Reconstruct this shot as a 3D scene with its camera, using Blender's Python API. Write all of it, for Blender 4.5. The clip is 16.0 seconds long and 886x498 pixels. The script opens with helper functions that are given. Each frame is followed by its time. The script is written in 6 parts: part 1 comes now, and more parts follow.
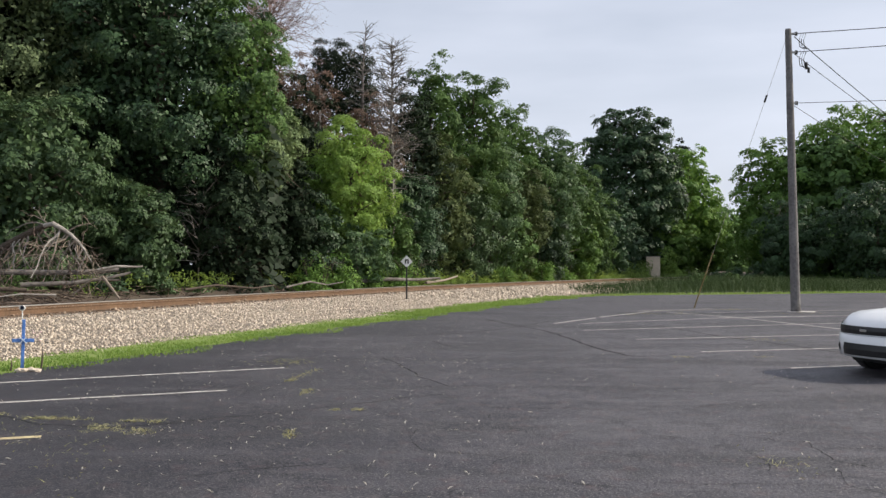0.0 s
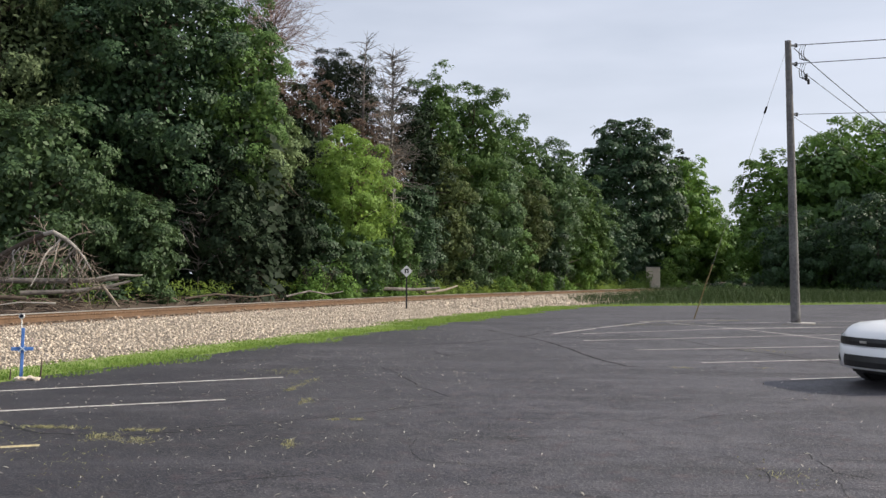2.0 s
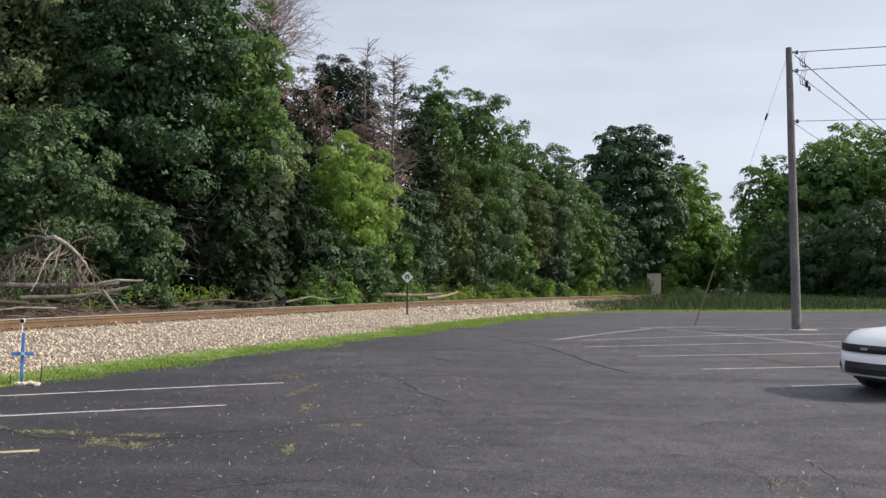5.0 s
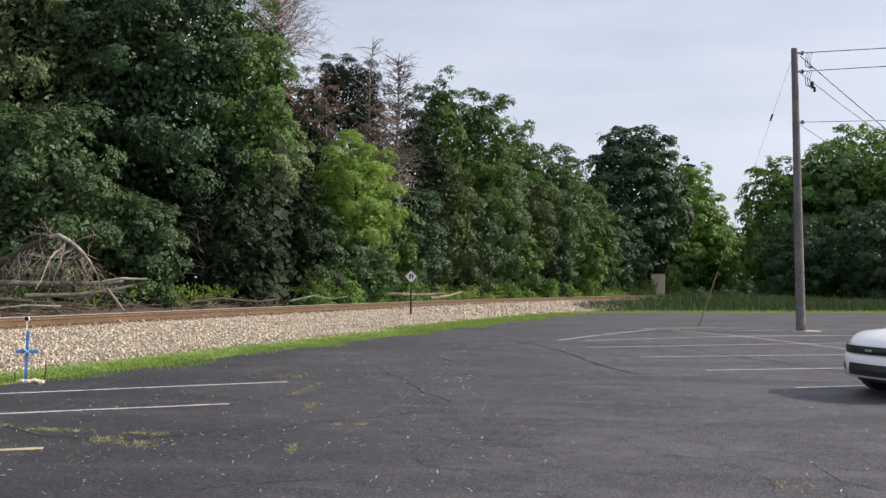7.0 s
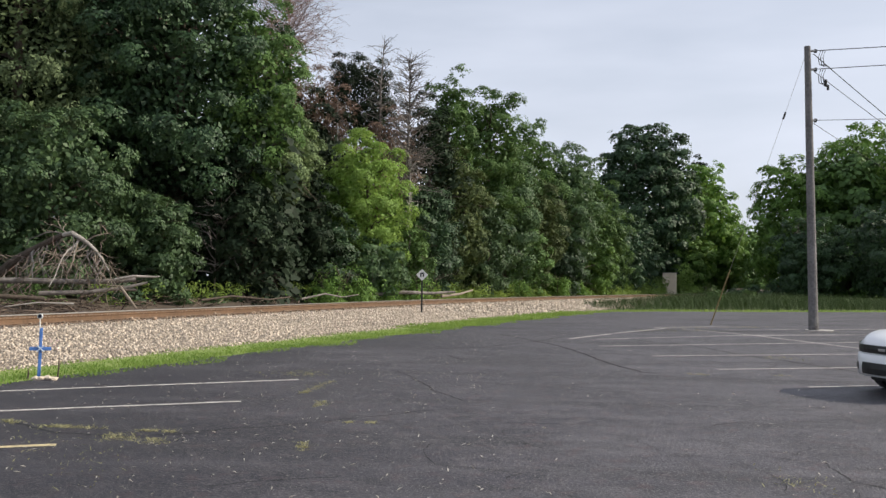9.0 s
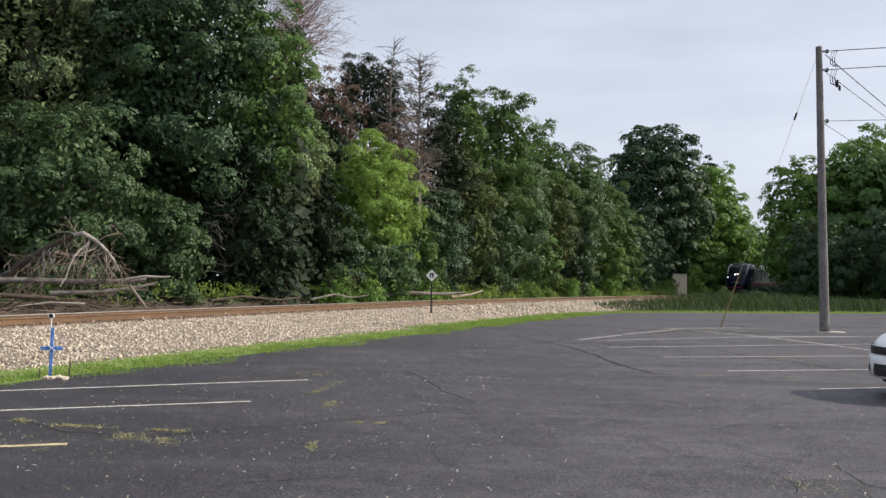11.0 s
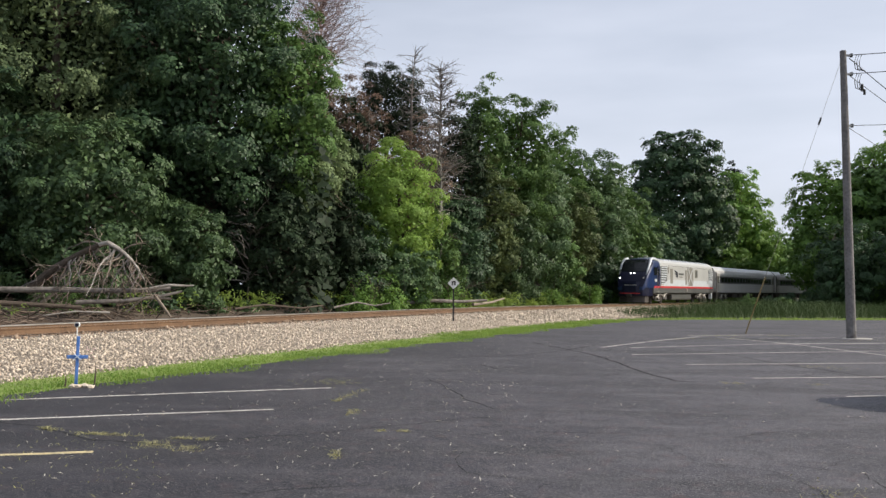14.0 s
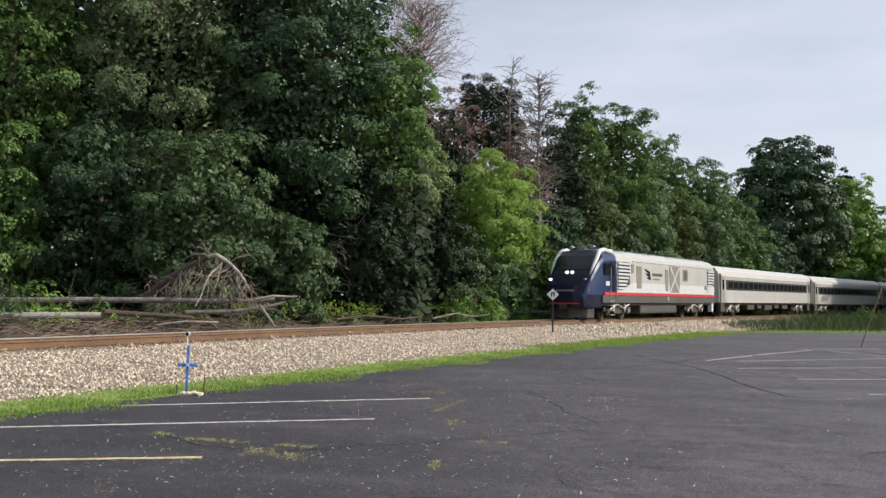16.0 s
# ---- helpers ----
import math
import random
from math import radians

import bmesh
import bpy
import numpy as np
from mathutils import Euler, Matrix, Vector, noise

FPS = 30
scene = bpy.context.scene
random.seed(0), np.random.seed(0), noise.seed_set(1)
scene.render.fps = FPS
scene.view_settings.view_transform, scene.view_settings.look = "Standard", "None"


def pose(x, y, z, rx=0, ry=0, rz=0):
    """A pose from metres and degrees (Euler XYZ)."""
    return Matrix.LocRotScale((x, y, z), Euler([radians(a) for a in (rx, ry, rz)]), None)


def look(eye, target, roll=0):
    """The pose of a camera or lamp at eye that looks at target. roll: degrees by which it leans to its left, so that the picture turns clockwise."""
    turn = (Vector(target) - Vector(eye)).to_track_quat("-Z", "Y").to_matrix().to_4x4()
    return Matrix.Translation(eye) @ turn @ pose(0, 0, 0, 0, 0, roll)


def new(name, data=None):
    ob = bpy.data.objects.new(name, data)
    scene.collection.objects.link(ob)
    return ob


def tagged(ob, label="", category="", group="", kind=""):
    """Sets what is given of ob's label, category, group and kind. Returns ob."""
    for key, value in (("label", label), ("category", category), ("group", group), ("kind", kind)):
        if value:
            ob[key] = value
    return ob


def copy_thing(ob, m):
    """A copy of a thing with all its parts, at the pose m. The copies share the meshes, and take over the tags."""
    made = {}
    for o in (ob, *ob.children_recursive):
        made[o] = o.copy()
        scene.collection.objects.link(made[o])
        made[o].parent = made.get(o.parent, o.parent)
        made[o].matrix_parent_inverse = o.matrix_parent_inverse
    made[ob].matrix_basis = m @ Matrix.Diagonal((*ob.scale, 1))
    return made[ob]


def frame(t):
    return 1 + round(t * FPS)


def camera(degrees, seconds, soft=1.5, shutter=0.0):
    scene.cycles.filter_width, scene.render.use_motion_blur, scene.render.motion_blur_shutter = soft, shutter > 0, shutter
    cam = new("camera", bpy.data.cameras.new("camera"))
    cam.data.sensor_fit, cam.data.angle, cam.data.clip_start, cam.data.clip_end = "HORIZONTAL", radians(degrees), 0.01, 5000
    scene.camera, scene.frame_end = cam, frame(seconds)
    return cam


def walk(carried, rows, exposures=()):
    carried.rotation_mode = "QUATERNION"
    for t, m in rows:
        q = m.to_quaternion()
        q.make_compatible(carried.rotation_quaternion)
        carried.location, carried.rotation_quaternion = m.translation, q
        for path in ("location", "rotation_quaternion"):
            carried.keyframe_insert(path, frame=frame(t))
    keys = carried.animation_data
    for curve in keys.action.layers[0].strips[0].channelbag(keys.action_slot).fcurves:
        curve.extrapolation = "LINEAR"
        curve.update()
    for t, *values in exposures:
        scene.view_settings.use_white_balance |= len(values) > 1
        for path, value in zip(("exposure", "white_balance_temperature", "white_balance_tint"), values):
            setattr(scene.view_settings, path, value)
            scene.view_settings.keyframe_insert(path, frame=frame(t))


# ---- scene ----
# the camera stands on one spot at eye height and is turned by hand
EYE = 1.6
cam = camera(52.54, 16.0, soft=1.45)
TURNS = [
    (0.0, 0.000, 1.070, 0.000), (0.5, -0.166, 1.052, -0.064), (1.0, -0.068, 1.291, -0.031), (1.5, 0.081, 1.620, -0.101),
    (2.0, -0.005, 1.696, -0.215), (2.5, -0.084, 1.792, -0.148), (3.0, -0.188, 1.972, -0.104), (3.5, -0.209, 2.137, -0.139),
    (4.0, -0.184, 2.018, -0.212), (6.5, 0.337, 2.169, -0.480), (7.0, 0.283, 2.051, -0.589), (7.5, 0.388, 1.978, -0.679),
    (8.0, 0.579, 2.005, -0.722), (8.5, 0.835, 2.058, -0.723), (9.0, 0.981, 1.937, -0.701), (11.5, 1.813, 2.010, -0.775),
    (12.0, 2.042, 2.071, -0.699), (12.5, 2.174, 2.134, -0.688), (13.0, 2.299, 2.204, -0.681), (13.5, 2.484, 2.310, -0.616),
    (14.0, 2.991, 2.446, -0.581), (14.5, 4.002, 2.490, -0.510), (15.0, 5.408, 2.591, -0.589), (15.5, 7.110, 2.897, -0.682),
    (16.0, 9.279, 3.089, -0.668),
]
walk(cam, [(t, pose(0, 0, EYE, 90 + pitch, roll, yaw)) for t, yaw, pitch, roll in TURNS], exposures=[(0.0, 0.0), (16.0, 0.0)])

# ---- sky and sun ----
SUN_AZ, SUN_EL = 84.0, 31.0  # degrees clockwise from +Y, and above the horizon
world = bpy.data.worlds.new("sky")
scene.world = world
world.use_nodes = True
wn, wl = world.node_tree.nodes, world.node_tree.links
wn.clear()
sky = wn.new("ShaderNodeTexSky")
sky.sky_type, sky.sun_disc = "NISHITA", False
sky.sun_elevation, sky.sun_rotation = radians(SUN_EL), radians(SUN_AZ)
sky.air_density, sky.dust_density, sky.ozone_density = 1.0, 2.5, 1.0
tc = wn.new("ShaderNodeTexCoord")
mp = wn.new("ShaderNodeMapping")
mp.inputs["Scale"].default_value = (1.0, 1.0, 4.5)
cl = wn.new("ShaderNodeTexNoise")
cl.inputs["Scale"].default_value, cl.inputs["Detail"].default_value, cl.inputs["Roughness"].default_value = 1.6, 5.0, 0.5
rp = wn.new("ShaderNodeValToRGB")
rp.color_ramp.elements[0].position, rp.color_ramp.elements[0].color = 0.30, (0.45, 0.45, 0.45, 1)
rp.color_ramp.elements[1].position, rp.color_ramp.elements[1].color = 0.72, (0.92, 0.92, 0.92, 1)
cloud = wn.new("ShaderNodeMix")
cloud.data_type = "RGBA"
cloud.inputs["B"].default_value = (8.3, 8.8, 10.15, 1)
wbg, wout = wn.new("ShaderNodeBackground"), wn.new("ShaderNodeOutputWorld")
wbg.inputs["Strength"].default_value = 0.10
wl.new(tc.outputs["Generated"], mp.inputs["Vector"])
wl.new(mp.outputs["Vector"], cl.inputs["Vector"])
wl.new(cl.outputs["Fac"], rp.inputs["Fac"])
wl.new(rp.outputs["Color"], cloud.inputs["Factor"])
wl.new(sky.outputs["Color"], cloud.inputs["A"])
wl.new(cloud.outputs["Result"], wbg.inputs["Color"])
wl.new(wbg.outputs["Background"], wout.inputs["Surface"])
sun = new("sun", bpy.data.lights.new("sun", "SUN"))
sun.data.energy, sun.data.angle, sun.data.color = 5.4, radians(0.8), (1.0, 0.91, 0.78)
a, e = radians(SUN_AZ), radians(SUN_EL)
sun.matrix_world = look((0, 0, 0), (-math.sin(a) * math.cos(e), -math.cos(a) * math.cos(e), -math.sin(e)))


# ---- materials ----
def material(name, c1, c2, rough=0.8, fine=20.0, coarse=1.5, bump=0.2, metal=0.0, rand=0.0, island=False, spec=0.5, depth=0.02):
    """Two colours mixed by fine and coarse noise, with relief; rand: how far each piece differs."""
    m = bpy.data.materials.new(name)
    m.use_nodes = True
    n, l = m.node_tree.nodes, m.node_tree.links
    b = n["Principled BSDF"]
    geo = n.new("ShaderNodeTexCoord")
    n1, n2 = n.new("ShaderNodeTexNoise"), n.new("ShaderNodeTexNoise")
    for k, s, d in ((n1, fine, 5.0), (n2, coarse, 3.0)):
        k.inputs["Scale"].default_value, k.inputs["Detail"].default_value = s, d
        l.new(geo.outputs["Object"], k.inputs["Vector"])
    add = n.new("ShaderNodeMath")
    add.operation = "ADD"
    l.new(n1.outputs["Fac"], add.inputs[0])
    l.new(n2.outputs["Fac"], add.inputs[1])
    ramp = n.new("ShaderNodeMapRange")
    ramp.inputs["From Min"].default_value, ramp.inputs["From Max"].default_value = 0.72, 1.28
    l.new(add.outputs[0], ramp.inputs["Value"])
    mix = n.new("ShaderNodeMix")
    mix.data_type = "RGBA"
    mix.inputs["A"].default_value, mix.inputs["B"].default_value = (*c1, 1), (*c2, 1)
    l.new(ramp.outputs["Result"], mix.inputs["Factor"])
    col = mix.outputs["Result"]
    if rand:
        src = n.new("ShaderNodeNewGeometry").outputs["Random Per Island"] if island else n.new("ShaderNodeObjectInfo").outputs["Random"]
        r = n.new("ShaderNodeMapRange")
        r.inputs["To Min"].default_value, r.inputs["To Max"].default_value = 1 - rand, 1 + rand
        l.new(src, r.inputs["Value"])
        hsv = n.new("ShaderNodeHueSaturation")
        l.new(r.outputs["Result"], hsv.inputs["Value"])
        l.new(col, hsv.inputs["Color"])
        col = hsv.outputs["Color"]
    l.new(col, b.inputs["Base Color"])
    b.inputs["Roughness"].default_value, b.inputs["Metallic"].default_value = rough, metal
    b.inputs["Specular IOR Level"].default_value = spec
    if bump:
        bp = n.new("ShaderNodeBump")
        bp.inputs["Strength"].default_value, bp.inputs["Distance"].default_value = bump, depth
        l.new(n1.outputs["Fac"], bp.inputs["Height"])
        l.new(bp.outputs["Normal"], b.inputs["Normal"])
    return m


def leaf_material(name, c1, c2, through_light=0.35, gloss=0.2):
    """Leaves: each one its own tone, a little light passes through, waxy on top."""
    m = bpy.data.materials.new(name)
    m.use_nodes = True
    n, l = m.node_tree.nodes, m.node_tree.links
    b, out = n["Principled BSDF"], n["Material Output"]
    g = n.new("ShaderNodeNewGeometry")
    co = n.new("ShaderNodeTexCoord")
    ns = n.new("ShaderNodeTexNoise")
    ns.inputs["Scale"].default_value, ns.inputs["Detail"].default_value = 0.7, 3.0
    l.new(co.outputs["Object"], ns.inputs["Vector"])
    add = n.new("ShaderNodeMath")
    add.operation, add.use_clamp = "MULTIPLY_ADD", True
    l.new(g.outputs["Random Per Island"], add.inputs[0])
    add.inputs[1].default_value = 0.5
    sub = n.new("ShaderNodeMapRange")
    sub.inputs["From Min"].default_value, sub.inputs["From Max"].default_value = 0.3, 0.7
    sub.inputs["To Max"].default_value = 0.5
    l.new(ns.outputs["Fac"], sub.inputs["Value"])
    l.new(sub.outputs["Result"], add.inputs[2])
    mix = n.new("ShaderNodeMix")
    mix.data_type = "RGBA"
    mix.inputs["A"].default_value, mix.inputs["B"].default_value = (*c1, 1), (*c2, 1)
    l.new(add.outputs[0], mix.inputs["Factor"])
    tone = n.new("ShaderNodeMapRange")
    tone.inputs["To Min"].default_value, tone.inputs["To Max"].default_value = 0.75, 1.2
    l.new(n.new("ShaderNodeObjectInfo").outputs["Random"], tone.inputs["Value"])
    own = n.new("ShaderNodeHueSaturation")
    l.new(tone.outputs["Result"], own.inputs["Value"])
    l.new(mix.outputs["Result"], own.inputs["Color"])
    l.new(own.outputs["Color"], b.inputs["Base Color"])
    b.inputs["Roughness"].default_value, b.inputs["Specular IOR Level"].default_value = 0.58, gloss
    tr = n.new("ShaderNodeBsdfTranslucent")
    hs = n.new("ShaderNodeHueSaturation")
    hs.inputs["Hue"].default_value, hs.inputs["Value"].default_value = 0.485, 1.3
    l.new(own.outputs["Color"], hs.inputs["Color"])
    l.new(hs.outputs["Color"], tr.inputs["Color"])
    ms = n.new("ShaderNodeMixShader")
    ms.inputs["Fac"].default_value = through_light
    l.new(b.outputs["BSDF"], ms.inputs[1])
    l.new(tr.outputs["BSDF"], ms.inputs[2])
    l.new(ms.outputs["Shader"], out.inputs["Surface"])
    return m


def glow(name, colour, strength):
    m = bpy.data.materials.new(name)
    m.use_nodes = True
    b = m.node_tree.nodes["Principled BSDF"]
    b.inputs["Base Color"].default_value = b.inputs["Emission Color"].default_value = (*colour, 1)
    b.inputs["Emission Strength"].default_value = strength
    return m


def asphalt_material():
    """Old asphalt: darker fresh sealer by the verge, worn grey wheelways, dusty streaks, stone grain and pits."""
    m = material("asphalt", (0.0131, 0.0125, 0.0179), (0.0281, 0.0269, 0.0367), 0.66, 34.0, 0.5, 0.55, spec=0.38, depth=0.015)
    n, l = m.node_tree.nodes, m.node_tree.links
    b = n["Principled BSDF"]
    co = n.new("ShaderNodeTexCoord")
    last = b.inputs["Base Color"].links[0].from_socket

    def cloud_noise(scale, stretch):
        mpn = n.new("ShaderNodeMapping")
        mpn.inputs["Scale"].default_value, mpn.inputs["Rotation"].default_value = stretch, (0, 0, radians(16))
        k = n.new("ShaderNodeTexNoise")
        k.inputs["Scale"].default_value, k.inputs["Detail"].default_value, k.inputs["Roughness"].default_value = scale, 4.0, 0.6
        l.new(co.outputs["Object"], mpn.inputs["Vector"])
        l.new(mpn.outputs["Vector"], k.inputs["Vector"])
        return k.outputs["Fac"]

    def blend(fac, lo, hi, amount, colour):
        nonlocal last
        r = n.new("ShaderNodeMapRange")
        r.inputs["From Min"].default_value, r.inputs["From Max"].default_value, r.inputs["To Max"].default_value = lo, hi, amount
        l.new(fac, r.inputs["Value"])
        mx = n.new("ShaderNodeMix")
        mx.data_type = "RGBA"
        mx.inputs["B"].default_value = (*colour, 1)
        l.new(r.outputs["Result"], mx.inputs["Factor"])
        l.new(last, mx.inputs["A"])
        last = mx.outputs["Result"]

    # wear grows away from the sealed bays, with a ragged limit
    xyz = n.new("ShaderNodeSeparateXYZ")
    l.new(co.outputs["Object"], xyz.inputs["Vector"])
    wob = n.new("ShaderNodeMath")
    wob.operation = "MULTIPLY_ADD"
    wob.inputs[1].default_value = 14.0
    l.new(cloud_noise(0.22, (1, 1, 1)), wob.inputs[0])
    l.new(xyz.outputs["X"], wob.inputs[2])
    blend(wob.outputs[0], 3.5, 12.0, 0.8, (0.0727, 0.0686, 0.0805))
    for scale, stretch, lo, hi, colour, amount in (
        (0.7, (1, 1, 1), 0.47, 0.62, (0.0825, 0.0774, 0.0875), 0.45),
        (1.1, (0.14, 1.4, 1), 0.49, 0.60, (0.0970, 0.0921, 0.1026), 0.50),
        (0.7, (0.22, 1.1, 1), 0.50, 0.62, (0.0126, 0.0123, 0.0151), 0.70),
        (0.30, (1, 1, 1), 0.50, 0.60, (0.0145, 0.0142, 0.0184), 0.55),
        (3.5, (1, 1, 1), 0.50, 0.64, (0.0873, 0.0774, 0.0832), 0.40),
        (2.6, (1, 1, 1), 0.52, 0.64, (0.0136, 0.0132, 0.0162), 0.60),
        (14.0, (1, 1, 1), 0.52, 0.62, (0.1018, 0.0951, 0.1037), 0.45),
        (4.2, (1, 1, 1), 0.56, 0.66, (0.0825, 0.0490, 0.0508), 0.40),
        (19.0, (1, 1, 1), 0.60, 0.65, (0.0078, 0.0078, 0.0097), 0.80),
        (38.0, (1, 1, 1), 0.55, 0.61, (0.0058, 0.0059, 0.0076), 0.85),
        (60.0, (1, 1, 1), 0.57, 0.62, (0.25, 0.235, 0.225), 0.75),
    ):
        blend(cloud_noise(scale, stretch), lo, hi, amount, colour)
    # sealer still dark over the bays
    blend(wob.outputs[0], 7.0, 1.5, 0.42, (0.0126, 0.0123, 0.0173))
    l.new(last, b.inputs["Base Color"])
    return m


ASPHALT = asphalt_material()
YELLOW = material("faded_yellow_line_paint", (0.66, 0.55, 0.30), (0.30, 0.25, 0.16), 0.85, 22.0, 5.0, 0.2)
LINE = material("worn_line_paint", (0.62, 0.585, 0.54), (0.24, 0.225, 0.21), 0.85, 22.0, 5.0, 0.2)
CRACK = material("crack_filler", (0.007, 0.007, 0.008), (0.016, 0.0155, 0.016), 0.9, 30.0, 4.0, 0.3)
EARTH = material("earth", (0.055, 0.041, 0.030), (0.115, 0.088, 0.062), 0.95, 9.0, 0.6, 0.6, depth=0.05)
MEADOW = material("meadow_ground", (0.045, 0.07, 0.018), (0.10, 0.12, 0.04), 0.95, 8.0, 0.4, 0.6, depth=0.05)
BED = material("ballast_bed", (0.105, 0.085, 0.066), (0.33, 0.275, 0.212), 0.95, 26.0, 1.2, 1.0, depth=0.05)
STONE = material("ballast_stone", (0.38, 0.318, 0.25), (0.57, 0.487, 0.39), 0.9, 9.0, 1.5, 0.3, rand=0.42, island=True)
RUSTSTONE = material("rust_stained_stone", (0.17, 0.112, 0.072), (0.33, 0.25, 0.18), 0.92, 9.0, 1.5, 0.3, rand=0.4, island=True)
RUST = material("rusty_rail_steel", (0.10, 0.058, 0.032), (0.17, 0.10, 0.055), 0.85, 14.0, 1.2, 0.25)
SHINE = material("polished_rail_head", (0.55, 0.52, 0.48), (0.70, 0.67, 0.62), 0.32, 20.0, 2.0, 0.05, metal=0.9)
TIE = material("creosoted_timber", (0.09, 0.055, 0.035), (0.20, 0.13, 0.08), 0.9, 18.0, 2.0, 0.4, rand=0.25)
GRASS = leaf_material("mown_grass", (0.125, 0.235, 0.045), (0.28, 0.40, 0.095), 0.42)
TURF = material("turf", (0.13, 0.19, 0.035), (0.22, 0.27, 0.07), 0.95, 14.0, 1.0, 0.5)
TALL = leaf_material("tall_grass", (0.034, 0.058, 0.020), (0.052, 0.080, 0.030), 0.15, 0.1)
STRAW = leaf_material("dry_weeds", (0.17, 0.175, 0.07), (0.36, 0.34, 0.19), 0.25)
BARK = material("bark", (0.05, 0.038, 0.028), (0.11, 0.085, 0.065), 0.95, 14.0, 1.0, 0.7, depth=0.03)
DEADWOOD = material("bleached_dead_wood", (0.16, 0.125, 0.095), (0.29, 0.245, 0.195), 0.9, 14.0, 1.0, 0.5)
PALEBARK = material("pale_bark", (0.19, 0.172, 0.152), (0.38, 0.355, 0.32), 0.9, 8.0, 1.4, 0.4)
POLE = material("weathered_pole", (0.095, 0.089, 0.088), (0.21, 0.20, 0.195), 0.9, 12.0, 0.9, 0.5)


# ---- mesh helpers ----
def mesh_of(bm, name, *mats, smooth=False):
    me = bpy.data.meshes.new(name)
    bm.to_mesh(me)
    bm.free()
    for m in mats:
        me.materials.append(m)
    if smooth:
        me.shade_smooth()
    return me


def part(name, bm, mat, parent=None, label="", smooth=False):
    ob = new(name, mesh_of(bm, name, mat, smooth=smooth))
    ob.parent = parent
    return tagged(ob, label)


def thing(name, label, category, m=None, group="", kind=""):
    ob = new(name)
    if m is not None:
        ob.matrix_basis = m
    return tagged(ob, label, category, group, kind)


def box(bm, x0, y0, z0, x1, y1, z1, bevel=0.0):
    r = bmesh.ops.create_cube(bm, size=1, matrix=Matrix.Translation(((x0 + x1) / 2, (y0 + y1) / 2, (z0 + z1) / 2)) @ Matrix.Diagonal((x1 - x0, y1 - y0, z1 - z0, 1)))
    if bevel:
        bmesh.ops.bevel(bm, geom=list({e for v in r["verts"] for e in v.link_edges}), offset=bevel, segments=2, affect="EDGES", profile=0.5)
    return bm


def boxed(*a, bevel=0.0):
    return box(bmesh.new(), *a, bevel=bevel)


def tube(bm, pts, radii, sides=6, caps=True):
    """A tapered tube through the points."""
    rings = []
    for i, p in enumerate(pts):
        p = Vector(p)
        d = (Vector(pts[min(i + 1, len(pts) - 1)]) - Vector(pts[max(i - 1, 0)])).normalized()
        u = d.cross(Vector((0, 0, 1)) if abs(d.z) < 0.95 else Vector((1, 0, 0))).normalized()
        v = d.cross(u)
        rings.append([bm.verts.new(p + (u * math.cos(k * math.tau / sides) + v * math.sin(k * math.tau / sides)) * radii[i]) for k in range(sides)])
    for r0, r1 in zip(rings, rings[1:]):
        for k in range(sides):
            bm.faces.new((r0[k], r0[(k + 1) % sides], r1[(k + 1) % sides], r1[k]))
    if caps:
        bm.faces.new(rings[0][::-1])
        bm.faces.new(rings[-1])
    return bm


def disc(bm, centre, axis, radius, half, sides=20):
    """A round solid about an axis 'x', 'y' or 'z'."""
    turn = {"x": pose(0, 0, 0, 0, 90, 0), "y": pose(0, 0, 0, 90, 0, 0), "z": Matrix.Identity(4)}[axis]
    bmesh.ops.create_cone(bm, cap_ends=True, segments=sides, radius1=radius, radius2=radius, depth=2 * half, matrix=Matrix.Translation(centre) @ turn)
    return bm


def loft(bm, sections, closed=True, ends=True):
    """Joins rings of points, each of the same count."""
    rings = [[bm.verts.new(p) for p in s] for s in sections]
    k = len(rings[0])
    for r0, r1 in zip(rings, rings[1:]):
        for i in range(k if closed else k - 1):
            bm.faces.new((r0[i], r0[(i + 1) % k], r1[(i + 1) % k], r1[i]))
    if ends:
        bm.faces.new(rings[0][::-1])
        bm.faces.new(rings[-1])
    bmesh.ops.recalc_face_normals(bm, faces=bm.faces)
    return bm


def raw_mesh(name, co, faces, mat):
    """A mesh from arrays: co (n, 3), faces (m, k)."""
    me = bpy.data.meshes.new(name)
    m, k = faces.shape
    me.vertices.add(len(co))
    me.vertices.foreach_set("co", np.ascontiguousarray(co, dtype=np.float32).ravel())
    me.loops.add(m * k)
    me.loops.foreach_set("vertex_index", faces.astype(np.int32).ravel())
    me.polygons.add(m)
    me.polygons.foreach_set("loop_start", np.arange(0, m * k, k, dtype=np.int32))
    me.update(calc_edges=True)
    me.materials.append(mat)
    return me


def unit(v):
    return v / np.maximum(np.linalg.norm(v, axis=1, keepdims=True), 1e-9)


def leaves(name, at, facing, size, rng, mat, slim=0.52, wild=0.3):
    """One small folded leaf blade at each point."""
    n = len(at)
    nor = unit(facing + rng.normal(0, wild, (n, 3)) * np.array([1, 1, 0.8]) + np.array([0, 0, 0.35]))
    d = unit(np.cross(nor, rng.normal(0, 1, (n, 3))) + np.array([0, 0, -0.25]))
    s = np.cross(nor, d)
    L = (size * rng.uniform(0.6, 1.35, n))[:, None]
    fold = nor * L * 0.12
    co = np.stack([at - d * L * 0.5, at + s * L * slim * 0.5 + fold, at + d * L * 0.5, at - s * L * slim * 0.5 + fold], 1).reshape(-1, 3)
    return raw_mesh(name, co, np.arange(n * 4).reshape(-1, 4), mat)


